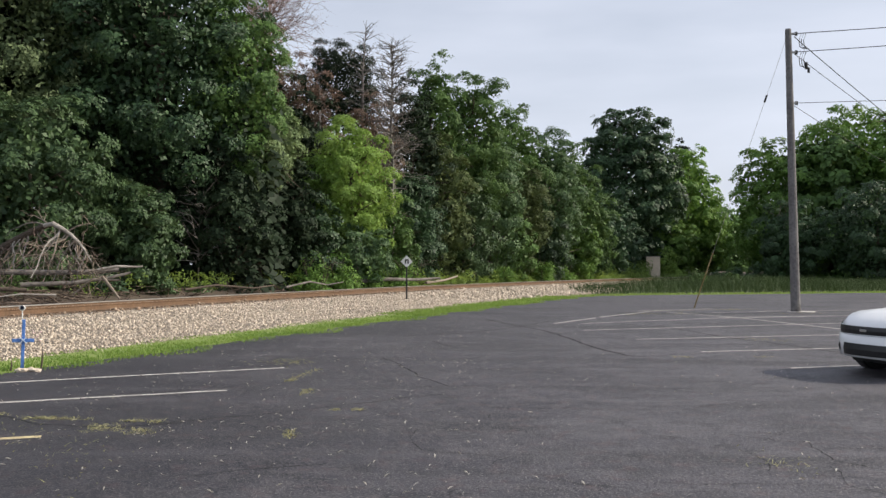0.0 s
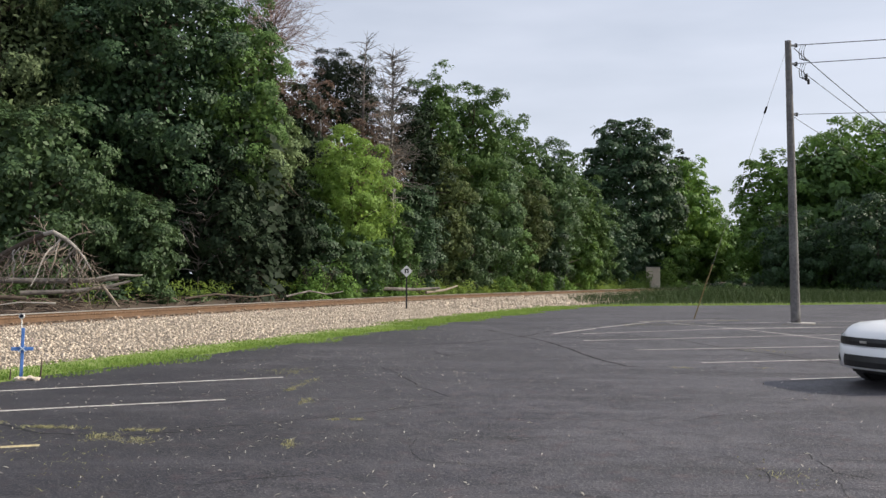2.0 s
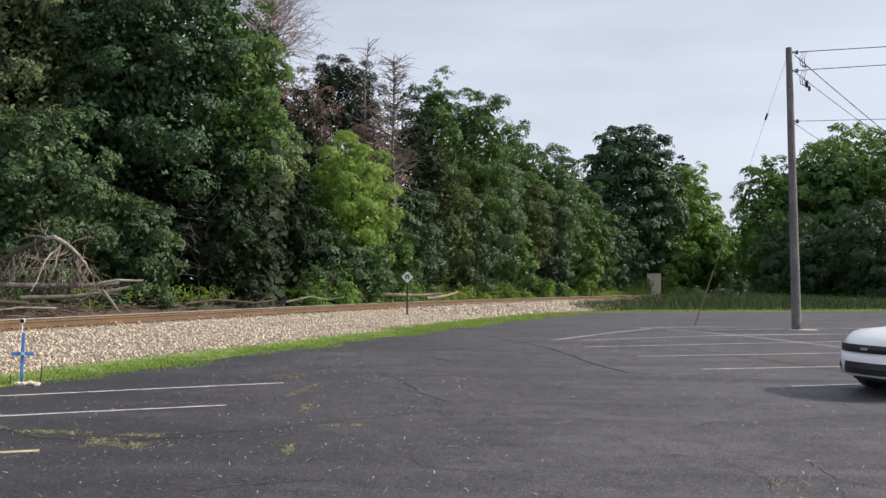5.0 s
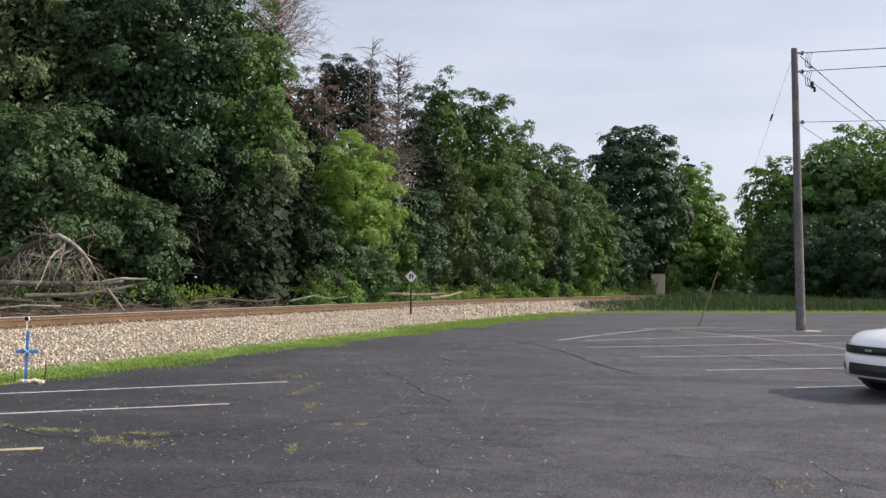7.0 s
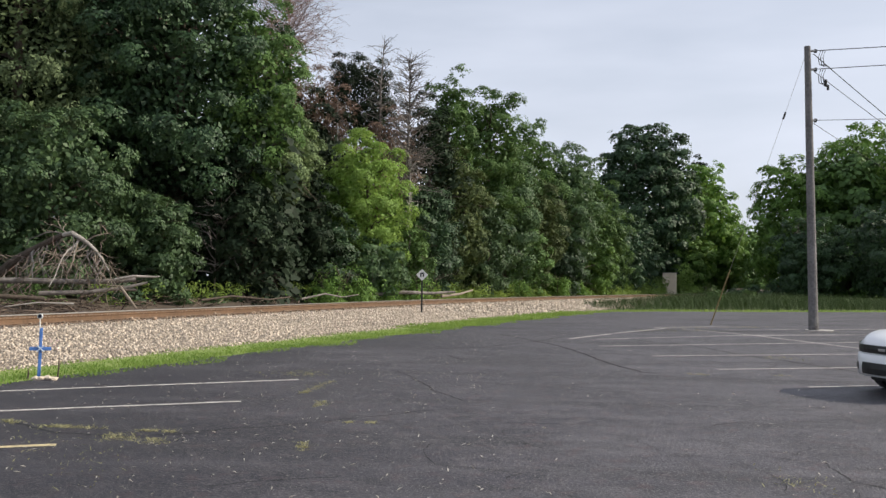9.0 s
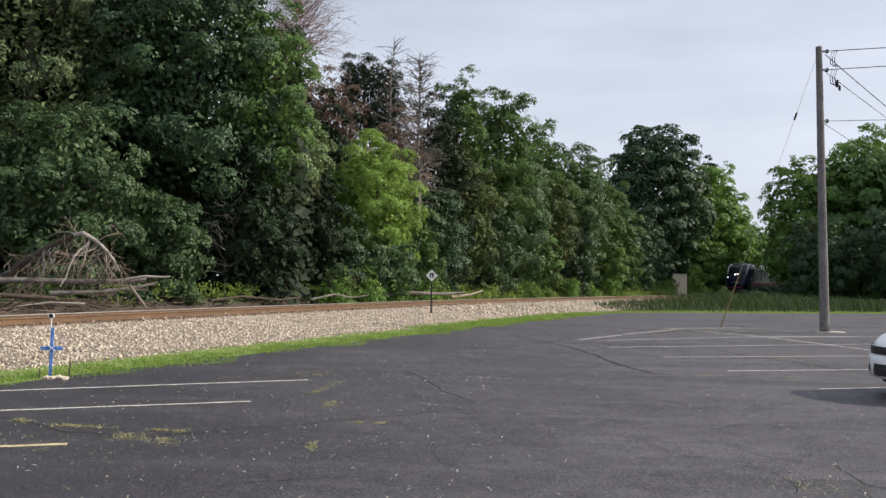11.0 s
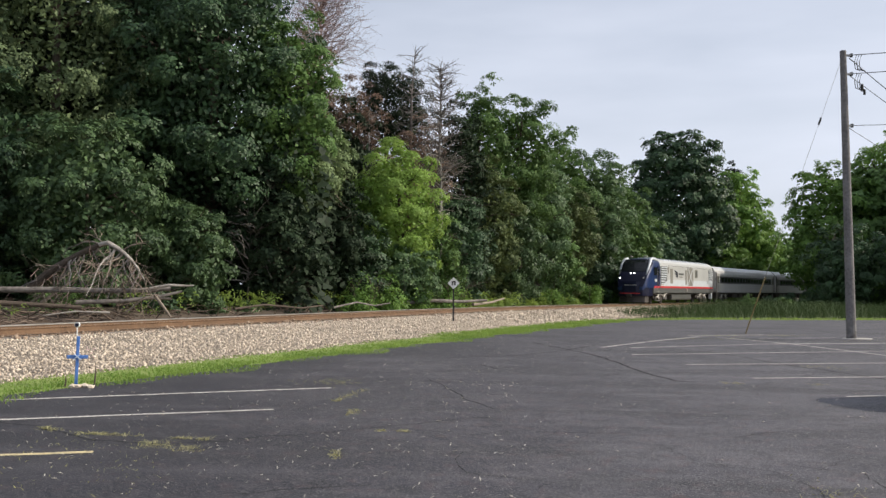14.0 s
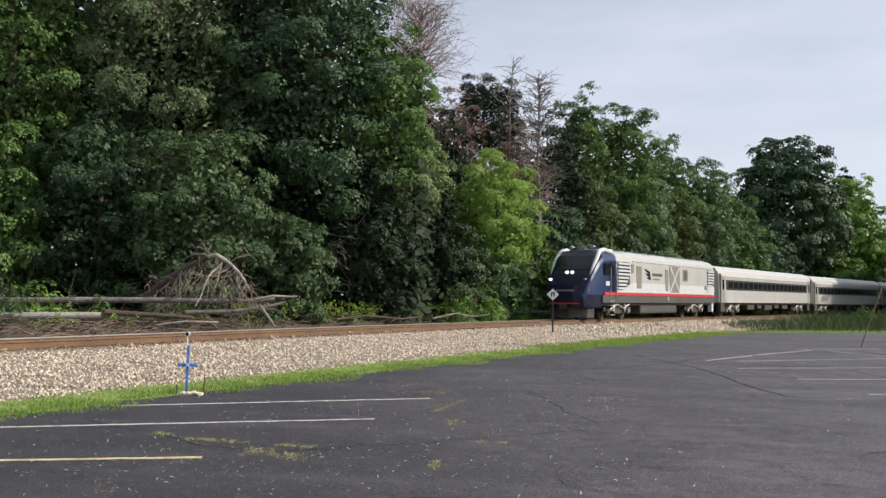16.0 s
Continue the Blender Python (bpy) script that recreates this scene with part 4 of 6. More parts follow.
def locomotive():
    """Streamlined passenger locomotive; its nose points along +y."""
    ob = thing("locomotive", "cream and navy diesel passenger locomotive with a red stripe, headlights lit", "locomotive")
    wheels = []
    bm = loft(bmesh.new(), [ring(y, 1.5, 1.42, 4.02, 0.62, 0.04) for y in (-10.55, -6, -2, 2, 5.2, 7.3)])
    part("body", bm, WHITE, ob, "cream painted body side")
    # roof skin a little proud, with ribs
    def roof_line(y, up=0.0, inset=0.0):
        half = [(1.44 - inset, 3.52 + up), (1.33 - inset, 3.72 + up), (1.13 - inset, 3.94 + up), (0.84 - inset, 4.05 + up), (0.4, 4.085 + up)]
        return [(-x, y, z) for x, z in half] + [(x, y, z) for x, z in half[::-1]]
    bm = loft(bmesh.new(), [roof_line(y) for y in (-10.3, -5, 0, 5.4)], closed=False, ends=False)
    bmesh.ops.solidify(bm, geom=bm.faces[:], thickness=0.04)
    roof = part("roof", bm, ROOFW, ob, "pale silver ribbed roof")
    for k in range(22):
        y = -9.9 + k * 0.7
        bm = loft(bmesh.new(), [roof_line(y, 0.035), roof_line(y + 0.09, 0.035)], closed=False, ends=False)
        bmesh.ops.solidify(bm, geom=bm.faces[:], thickness=0.04)
        part("roof_rib", bm, ROOFW, roof)
    slot = mesh_of(boxed(-0.02, -0.14, -0.035, 0.02, 0.14, 0.035), "vent_slot", BLACK)
    for sx in (-1, 1):
        for k in range(28):
            v = new("vent_slot", slot)
            v.matrix_basis = pose(sx * 1.455, -9.8 + k * 0.54, 3.44)
            v.parent = ob
    # cab: raked front
    cab = [(7.3, 1.5, 4.02, 0.62), (8.4, 1.49, 4.00, 0.62), (9.0, 1.47, 3.90, 0.58), (9.45, 1.44, 3.56, 0.5), (9.9, 1.40, 3.05, 0.42), (10.3, 1.34, 2.52, 0.36), (10.62, 1.25, 1.98, 0.32), (10.85, 1.12, 1.5, 0.28)]
    part("cab_side", loft(bmesh.new(), [ring(y, hw, 1.42 if y < 10.7 else 1.2, z1, r, 0.04) for y, hw, z1, r in cab]), BLUE, ob, "royal blue cab shell")
    # navy mask over nose and windscreen surround, then glass
    def mask(name, rows, wide, up, mat, label):
        b = bmesh.new()
        rings = []
        for y, hw, z1, r in rows:
            w = (hw - 0.04) * wide
            rings.append([(x, y + up, z1 + 0.03 + up - max(0.0, abs(x) - (hw - r)) ** 2 * 1.4) for x in np.linspace(-w, w, 9)])
        loft(b, rings, closed=False, ends=False)
        bmesh.ops.solidify(b, geom=b.faces[:], thickness=0.03)
        return part(name, b, mat, ob, label)
    mask("nose_mask", cab[2:], 0.99, 0.015, NAVY, "glossy navy nose panel")
    mask("windscreen", [(9.12, 1.46, 3.81, 0.56)] + cab[3:5] + [(10.12, 1.37, 2.76, 0.39)], 0.82, 0.035, GLASS, "dark tinted windscreen")
    # nose below the mask, bumper, pilot
    bm = loft(bmesh.new(), [[(-1.42, 9.2, z), (-1.36, 10.1, z), (-1.05, 10.75 + d, z), (-0.5, 10.95 + d, z), (0.5, 10.95 + d, z), (1.05, 10.75 + d, z), (1.36, 10.1, z), (1.42, 9.2, z)] for z, d in ((0.72, -0.05), (1.1, 0.0), (1.5, 0.0), (1.95, -0.14))])
    part("nose", bm, NAVY, ob, "blunt navy lower nose")
    bm = loft(bmesh.new(), [[(-1.3, 9.9, z), (-1.15, 10.4 + d, z), (-0.3, 10.85 + d, z), (0.3, 10.85 + d, z), (1.15, 10.4 + d, z), (1.3, 9.9, z)] for z, d in ((0.16, 0.12), (0.72, -0.08))])
    part("pilot", bm, UNDER, ob, "black snow plough under the nose")
    box(bm := bmesh.new(), -0.9, 10.94, 0.90, 0.9, 10.98, 0.97, bevel=0.01)
    part("nose_stripe", bm, RED, ob, "dark red stripe across the nose")
    box(bm := bmesh.new(), -0.16, 10.8, 0.62, 0.16, 11.35, 0.9, bevel=0.05)
    part("coupler", bm, UNDER, ob, "grimy steel coupler")
    for k in range(7):
        part("nose_bar", boxed(-0.55 + k * 0.16, 10.86, 1.60, -0.45 + k * 0.16, 10.92, 1.69), STEEL, ob)
    part("marker_board", boxed(-0.95, 9.05, 3.76, -0.55, 9.12, 3.88), SIGNW, ob, "small pale marker board")
    part("marker_board", boxed(0.55, 9.05, 3.76, 0.95, 9.12, 3.88), SIGNW, ob, "small pale marker board")
    for x in (-0.16, 0.16):
        part("headlight", disc(bmesh.new(), (x, 10.30, 2.66), "y", 0.07, 0.04, 16), LAMP, ob, "lit twin headlight")
    part("ditch_light", disc(bmesh.new(), (1.06, 10.52, 2.26), "y", 0.06, 0.09, 16), LAMP, ob, "lit ditch light")
    part("ditch_light", disc(bmesh.new(), (-1.06, 10.52, 2.26), "y", 0.06, 0.09, 16), STEEL, ob, "unlit ditch light")
    # white sweeps beside the windscreen
    for sx in (-1, 1):
        pts = [(sx * 1.30, 7.5, 3.86), (sx * 1.16, 8.4, 3.99), (sx * 1.17, 9.0, 3.87), (sx * 1.24, 9.45, 3.47), (sx * 1.22, 9.9, 2.98), (sx * 1.20, 10.3, 2.42)]
        part("sweep", tube(bmesh.new(), pts, [0.10, 0.14, 0.14, 0.12, 0.09, 0.03], 8), ROOFW, ob, "white sweep down the windscreen pillar", smooth=True)
        S = lambda x0, x1: (sx * x0, sx * x1) if sx > 0 else (sx * x1, sx * x0)
        a, b = S(1.49, 1.525)
        part("red_stripe", boxed(a, -10.5, 1.42, b, 9.0, 1.58), RED, ob, "bright red stripe along the side")
        a, b = S(1.40, 1.51)
        part("skirt", boxed(a, -10.5, 0.98, b, 9.2, 1.40, bevel=0.01), SKIRT, ob, "grey lower body side")
        a, b = S(1.46, 1.53)
        part("cab_door", boxed(a, 7.55, 1.64, b, 8.15, 3.30, bevel=0.01), NAVY, ob, "dark blue cab door")
        a, b = S(1.50, 1.54)
        part("cab_window", boxed(a, 8.28, 2.55, b, 9.0, 3.22, bevel=0.01), GLASS, ob, "dark cab side window")
        part("door_window", boxed(a, 7.68, 2.5, b, 8.02, 3.1), GLASS, ob, "dark door window")
        part("cab_badge", boxed(a, 8.35, 1.95, b, 8.85, 2.2), ROOFW, ob, "small white badge")
        for k in (7.44, 8.26):
            p = part("grab_rail", tube(bmesh.new(), [(sx * 1.58, k, 1.3), (sx * 1.58, k, 3.0)], [0.02, 0.02], 6), STEEL, ob, "steel grab rail")
        for k in range(4):
            a, b = S(1.25, 1.52)
            part("step", boxed(a, 7.55, 0.28 + k * 0.26, b, 8.15, 0.32 + k * 0.26), STEEL, ob)
        for y0, y1, n in ((5.35, 7.15, 8), (-10.35, -8.9, 8)):
            a, b = S(1.48, 1.508)
            lou = part("louvre_panel", boxed(a, y0, 1.75, b, y1, 3.36), BLACK, ob, "dark louvre opening")
            for k in range(n):
                a, b = S(1.50, 1.56)
                z = 3.27 - k * 0.205
                part("louvre", boxed(a, y0 + max(0.0, 0.9 - (n - k) * 0.16), z - 0.06, b, y1, z + 0.05), ROOFW, lou)
        a, b = S(1.492, 1.515)
        for y0, y1, z0, z1 in ((3.55, 4.35, 1.85, 3.2), (-1.0, -0.45, 1.75, 3.15), (4.75, 5.15, 2.75, 3.3), (-4.7, -3.75, 2.45, 3.25)):
            part("side_panel", boxed(a, y0, z0, b, y1, z1, bevel=0.01), PANEL, ob, "warm grey access panel")
        part("grille_window", boxed(*S(1.5, 1.53)[:1], -4.6, 2.55, S(1.5, 1.53)[1], -4.0, 3.15), SKIRT, ob, "dark mesh grille")
        part("equipment_door", boxed(a, -3.15, 1.66, b, -1.25, 3.4, bevel=0.01), PANEL, ob, "warm grey door crossed by two pale bars")
        for q in (-1, 1):
            part("cross_bar", flat_bar(sx * (1.510 + 0.004 * q), sx * (1.527 + 0.004 * q), (-2.2 - q * 0.85, 1.72), (-2.2 + q * 0.85, 3.35), 0.06), ROOFW, ob)
        # lower body panel, a little proud, its front edge sweeping down behind the cab
        bm = bmesh.new()
        edge = [(7.25, 1.60), (6.5, 1.72), (5.9, 1.92), (5.3, 2.10), (4.6, 2.18), (-10.4, 2.18), (-10.4, 1.60)]
        f0 = [bm.verts.new((sx * 1.46, y, z)) for y, z in edge]
        f1 = [bm.verts.new((sx * 1.512, y, z)) for y, z in edge]
        bm.faces.new(f1)
        for k in range(len(edge)):
            bm.faces.new((f0[k], f0[(k + 1) % len(edge)], f1[(k + 1) % len(edge)], f1[k]))
        bmesh.ops.recalc_face_normals(bm, faces=bm.faces[:])
        part("lower_panel", bm, ROOFW, ob, "paler lower body panel with a swept front edge")
        # plain emblem: dark strokes fanning forward from one point, and two grey bars
        for k, (dy, dz) in enumerate(((0.95, 0.62), (0.80, 0.36), (0.55, 0.12))):
            y0, z0 = 2.05, 2.42
            part("emblem_stroke", tube(bmesh.new(), [(sx * 1.495, y0 + 0.05 * k, z0), (sx * 1.495, y0 + dy * 0.35, z0 + dz * 0.75), (sx * 1.495, y0 + dy, z0 + dz)], [0.03, 0.09, 0.045], 6), NAVY, ob)
        a, b = S(1.492, 1.512)
        part("dark_bar", boxed(a, 0.1, 2.66, b, 1.75, 2.84), SKIRT, ob)
        part("dark_bar", boxed(a, 0.5, 2.42, b, 1.6, 2.52), PANEL, ob)
        part("grey_bar", boxed(a, -8.8, 1.95, b, -8.2, 2.2), SKIRT, ob)
        part("filler_cap", disc(bmesh.new(), (sx * 1.52, -0.9, 1.25), "x", 0.16, 0.03, 14), STEEL, ob, "pale round filler cap")
        part("end_post", boxed(*S(1.3, 1.5)[:1], -10.78, 1.0, S(1.3, 1.5)[1], -10.5, 3.6), UNDER, ob)
        part("end_box", boxed(*S(1.2, 1.5)[:1], -10.3, 0.35, S(1.2, 1.5)[1], -9.9, 0.98, bevel=0.02), ROOFW, ob, "white equipment box")
    box(bm := bmesh.new(), -1.3, -3.2, 0.32, 1.3, 3.2, 1.0, bevel=0.12)
    part("fuel_tank", bm, SKIRT, ob, "grey fuel tank between the bogies")
    part("underframe", boxed(-1.35, -10.5, 0.85, 1.35, 9.6, 1.42), UNDER, ob)
    for y in (-6.9, 6.5):
        bogie(ob, y, 2.9, wheels)
    for k, y in enumerate((8.9, 8.6, 8.75)):
        x = (-0.8, -0.55, 0.6)[k]
        part("horn", tube(bmesh.new(), [(x, y - 0.3, 4.16), (x, y + 0.2, 4.17)], [0.03, 0.09], 8), STEEL, ob, "roof horn")
    part("roof_hatch", boxed(-0.7, 6.0, 4.03, 0.7, 7.0, 4.14, bevel=0.03), ROOFW, ob)
    return ob, wheels


def coach():
    """Stainless passenger coach, 25.9 m over couplers."""
    ob = thing("passenger_coach", "pale silver passenger coach with a black window band", "railway coach", group="coaches of the train")
    wheels = []
    L = 12.75
    part("body", loft(bmesh.new(), [ring(y, 1.55, 1.12, 3.86, 0.75, 0.06) for y in (-L, -6, 0, 6, L)]), STAINLESS, ob, "cream-silver body shell")
    def roof_line(y):
        half = [(1.33, 3.56), (1.05, 3.78), (0.75, 3.89), (0.35, 3.92)]
        return [(-x, y, z) for x, z in half] + [(x, y, z) for x, z in half[::-1]]
    bm = loft(bmesh.new(), [roof_line(y) for y in (-L + 0.05, 0, L - 0.05)], closed=False, ends=False)
    bmesh.ops.solidify(bm, geom=bm.faces[:], thickness=0.04)
    part("roof", bm, ROOFW, ob, "pale ribbed roof")
    pane = mesh_of(boxed(-0.012, -0.48, -0.24, 0.012, 0.48, 0.24, bevel=0.008), "window_pane", GLASS)
    for sx in (-1, 1):
        def S(x0, x1):
            return (sx * x0, sx * x1) if sx > 0 else (sx * x1, sx * x0)
        a, b = S(1.54, 1.562)
        band = part("window_band", boxed(a, -11.2, 2.08, b, 11.2, 2.84), BLACK, ob, "black band round the windows")
        for k in range(18):
            p = new("window_pane", pane)
            p.matrix_basis = pose(sx * 1.57, -10.2 + k * 1.2, 2.46)
            p.parent = band
        a, b = S(1.52, 1.60)
        part("sill", boxed(a, -11.2, 1.10, b, 11.2, 1.24, bevel=0.01), STAINLESS, ob, "raised cream sill")
        for z in (1.5, 1.72, 1.92, 2.98, 3.1):
            part("rib", boxed(*S(1.548, 1.566)[:1], -10.9, z - 0.015, S(1.548, 1.566)[1], 10.9, z + 0.015), ROOFW, ob)
        for y in (-11.85, 11.85):
            a, b = S(1.535, 1.56)
            d = part("door", boxed(a, y - 0.42, 1.18, b, y + 0.42, 3.15, bevel=0.01), STEEL, ob, "steel end door")
            a, b = S(1.55, 1.568)
            part("door_pane", boxed(a, y - 0.2, 2.1, b, y + 0.2, 2.85), GLASS, d)
            a, b = S(1.2, 1.5)
            part("step_well", boxed(a, y - 0.42, 0.42, b, y + 0.42, 1.12), UNDER, ob)
            part("end_post", boxed(*S(1.535, 1.565)[:1], min(y + math.copysign(0.50, y), y + math.copysign(0.80, y)), 1.0, S(1.535, 1.565)[1], max(y + math.copysign(0.50, y), y + math.copysign(0.80, y)), 3.3), BLACK, ob)
    for k, (y, w, h) in enumerate(((-4.6, 1.6, 0.55), (-2.2, 1.2, 0.5), (0.2, 1.9, 0.62), (2.6, 1.0, 0.5), (4.8, 1.7, 0.56))):
        part("underfloor_box", boxed(-1.35, y - w / 2, 1.12 - h, 1.35, y + w / 2, 1.12, bevel=0.03), UNDER, ob, "grimy equipment box")
    part("underframe", boxed(-1.4, -12.5, 0.95, 1.4, 12.5, 1.14), UNDER, ob)
    for y in (-12.85, 12.85):
        part("diaphragm", boxed(-0.75, y - 0.13, 1.0, 0.75, y + 0.13, 3.4, bevel=0.03), BLACK, ob, "black gangway diaphragm")
    for y in (-9.05, 9.05):
        bogie(ob, y, 2.6, wheels)
    return ob, wheels


LOCO, LOCO_WHEELS = locomotive()
COACH, COACH_WHEELS = coach()
CARS = [(LOCO, 0.0, [(w, y) for w, y in LOCO_WHEELS]), (COACH, 24.4, [(w, y) for w, y in COACH_WHEELS])]
for k in range(1, 4):
    c = copy_thing(COACH, Matrix.Identity(4))
    sets = [o for o in c.children if o.name.startswith("wheelset")]
    CARS.append((c, 24.4 + 26.3 * k, list(zip(sets, [y for _, y in COACH_WHEELS]))))

# distance of the locomotive's middle along the track, by time
RUN = [(0.0, 276.9 + 10.9), (16.0, 27.8 + 10.9)]


def run(t):
    """A steady run; the metres along the track at t seconds."""
    for (t0, s0), (t1, s1) in zip(RUN, RUN[1:]):
        if t <= t1:
            return s0 + (s1 - s0) * (t - t0) / (t1 - t0)
    return RUN[-1][1]


def motions():
    steps = 480
    for ob, back, sets in CARS:
        rows = []
        for k in range(0, 33):
            t = k * 0.5
            s = run(t) + back
            # both bogies stand on the rails
            x0, y0, _ = track(s - 8)
            x1, y1, _ = track(s + 8)
            head = math.degrees(math.atan2(x0 - x1, y0 - y1))
            rows.append((t, pose((x0 + x1) / 2, (y0 + y1) / 2, rail_z(s), 0, 0, -head)))
        walk(ob, rows)
        for w, y in sets:
            walk(w, [(k / 30, pose(0, y, 0.52, -math.degrees((run(0) - run(k / 30)) / 0.52), 0, 0)) for k in range(steps + 1)])

# ---- white saloon car ----
CARWHITE = material("white_car_paint", (0.74, 0.75, 0.76), (0.80, 0.80, 0.80), 0.25, 3.0, 0.5, 0.0)
RUBBER = material("tyre_rubber", (0.015, 0.015, 0.015), (0.03, 0.03, 0.03), 0.85, 20.0, 2.0, 0.2)
CHROME = material("chrome", (0.6, 0.6, 0.6), (0.7, 0.7, 0.7), 0.15, 5.0, 1.0, 0.0, metal=1.0)
LENSE = material("headlight_lens", (0.55, 0.57, 0.58), (0.68, 0.7, 0.7), 0.1, 8.0, 2.0, 0.1)


def car_section(x, hw, z0, z1, crown, r=0.16):
    half = [(hw * 0.82, z0), (hw * 0.97, z0 + 0.08), (hw, z0 + (z1 - z0) * 0.45), (hw * 0.985, z1 - r), (hw * 0.94, z1 - r * 0.35), (hw * 0.82, z1), (hw * 0.4, z1 + crown)]
    return [(x, -y, z) for y, z in half] + [(x, y, z) for y, z in half[::-1]]


def saloon(m):
    """A saloon whose nose is at x = 0 and tail at x = 5.1."""
    ob = thing("car", "white four-door saloon car parked on the asphalt, black grille", "car", m)
    body = [(0.0, 0.26, 0.30, 0.70, 0.01), (0.06, 0.48, 0.26, 0.75, 0.01), (0.18, 0.66, 0.24, 0.81, 0.02), (0.42, 0.85, 0.21, 0.88, 0.03), (0.6, 0.91, 0.18, 0.91, 0.04), (1.2, 0.93, 0.18, 0.95, 0.05), (1.75, 0.93, 0.18, 0.99, 0.03), (3.6, 0.93, 0.18, 1.0, 0.02), (4.4, 0.92, 0.2, 1.02, 0.02), (4.9, 0.88, 0.24, 0.98, 0.01), (5.1, 0.78, 0.32, 0.86, 0.0)]
    part("body", loft(bmesh.new(), [car_section(*s) for s in body]), CARWHITE, ob, "glossy white body shell", smooth=True)
    roof = [(1.75, 0.80, 0.97, 0.99, 0.01), (2.35, 0.70, 0.97, 1.38, 0.03), (2.9, 0.69, 0.97, 1.44, 0.03), (3.5, 0.68, 0.97, 1.40, 0.03), (4.35, 0.74, 0.97, 1.02, 0.01)]
    part("cabin_glass", loft(bmesh.new(), [car_section(x, hw, z0, z1, c, 0.1) for x, hw, z0, z1, c in roof]), GLASS, ob, "dark cabin windows", smooth=True)
    part("roof", loft(bmesh.new(), [car_section(x, hw * 0.97, z1 - 0.02, z1 + 0.02, c, 0.02) for x, hw, z0, z1, c in roof[1:4]]), CARWHITE, ob, "white roof panel")
    # front: bumper bar, grille slot, lower intake, lamps, emblem
    def curved(name, y0, y1, z0, z1, out, mat, label, n=13, bow=0.42):
        bm = bmesh.new()
        secs = []
        for y in np.linspace(y0, y1, n):
            x = bow * (abs(y) / 0.9) ** 2.7 - out
            secs.append([(x, y, z0), (x - 0.015, y, (z0 + z1) / 2), (x, y, z1), (x + 0.16, y, z1), (x + 0.16, y, z0)])
        loft(bm, secs)
        return part(name, bm, mat, ob, label)
    curved("bumper", -0.88, 0.88, 0.27, 0.585, 0.035, CARWHITE, "white front bumper", 15).data.shade_smooth()
    curved("grille", -0.62, 0.62, 0.605, 0.72, 0.02, BLACK, "black slotted upper grille")
    curved("chrome_strip", -0.57, 0.57, 0.59, 0.603, 0.02, CARWHITE, "")
    curved("lower_intake", -0.42, 0.42, 0.30, 0.47, 0.05, BLACK, "wide black lower intake")
    for sy in (-1, 1):
        y0, y1 = sorted((sy * 0.60, sy * 0.72))
        curved("fog_light_recess", y0, y1, 0.34, 0.45, 0.05, BLACK, "black fog light recess", 4)
        y0, y1 = sorted((sy * 0.585, sy * 0.86))
        curved("headlight", y0, y1, 0.60, 0.735, 0.012, LENSE, "clear headlight", 5)
        part("mirror", boxed(1.95, sy * 0.95 - 0.08, 0.98, 2.05, sy * 0.95 + 0.08, 1.12, bevel=0.03), CARWHITE, ob)
        for x in (2.0, 3.05):
            part("door_handle", boxed(x + 0.75, sy * 0.935 - 0.012, 0.80, x + 0.93, sy * 0.935 + 0.012, 0.83), CARWHITE, ob)
    part("emblem", boxed(-0.05, -0.06, 0.645, 0.0, 0.06, 0.68, bevel=0.006), STEEL, ob, "small pale bar emblem")
    part("lower_lip", boxed(0.22, -0.5, 0.19, 0.5, 0.5, 0.25, bevel=0.02), BLACK, ob, "black lower lip")
    for x in (0.98, 3.88):
        for sy in (-1, 1):
            w = part("wheel", disc(bmesh.new(), (x, sy * 0.83, 0.33), "y", 0.33, 0.105, 28), RUBBER, ob, "black tyre")
            part("rim", disc(bmesh.new(), (x, sy * 0.93, 0.33), "y", 0.21, 0.012, 20), STEEL, w, "silver rim")
            part("wheel_arch", disc(bmesh.new(), (x, sy * 0.86, 0.36), "y", 0.38, 0.074, 24), BLACK, ob, "dark wheel arch")
    return ob


saloon(pose(6.09, 12.97, 0, 0, 0, 18))

# ---- utility pole with its wires and stay ----
WIRE = material("black_cable", (0.015, 0.015, 0.016), (0.03, 0.03, 0.03), 0.7, 8.0, 1.0, 0.0)
GUARD = material("weathered_yellow_guard", (0.17, 0.12, 0.05), (0.27, 0.20, 0.085), 0.8, 9.0, 1.0, 0.2)
CONC = material("old_concrete", (0.36, 0.34, 0.31), (0.5, 0.47, 0.43), 0.9, 12.0, 1.5, 0.4)


def cable(name, p, q, sag, r, parent, label=""):
    pts = []
    for k in range(13):
        u = k / 12
        v = Vector(p).lerp(Vector(q), u)
        v.z -= sag * 4 * u * (1 - u)
        pts.append(v)
    return part(name, tube(bmesh.new(), pts, [r] * 13, 5), WIRE, parent, label)


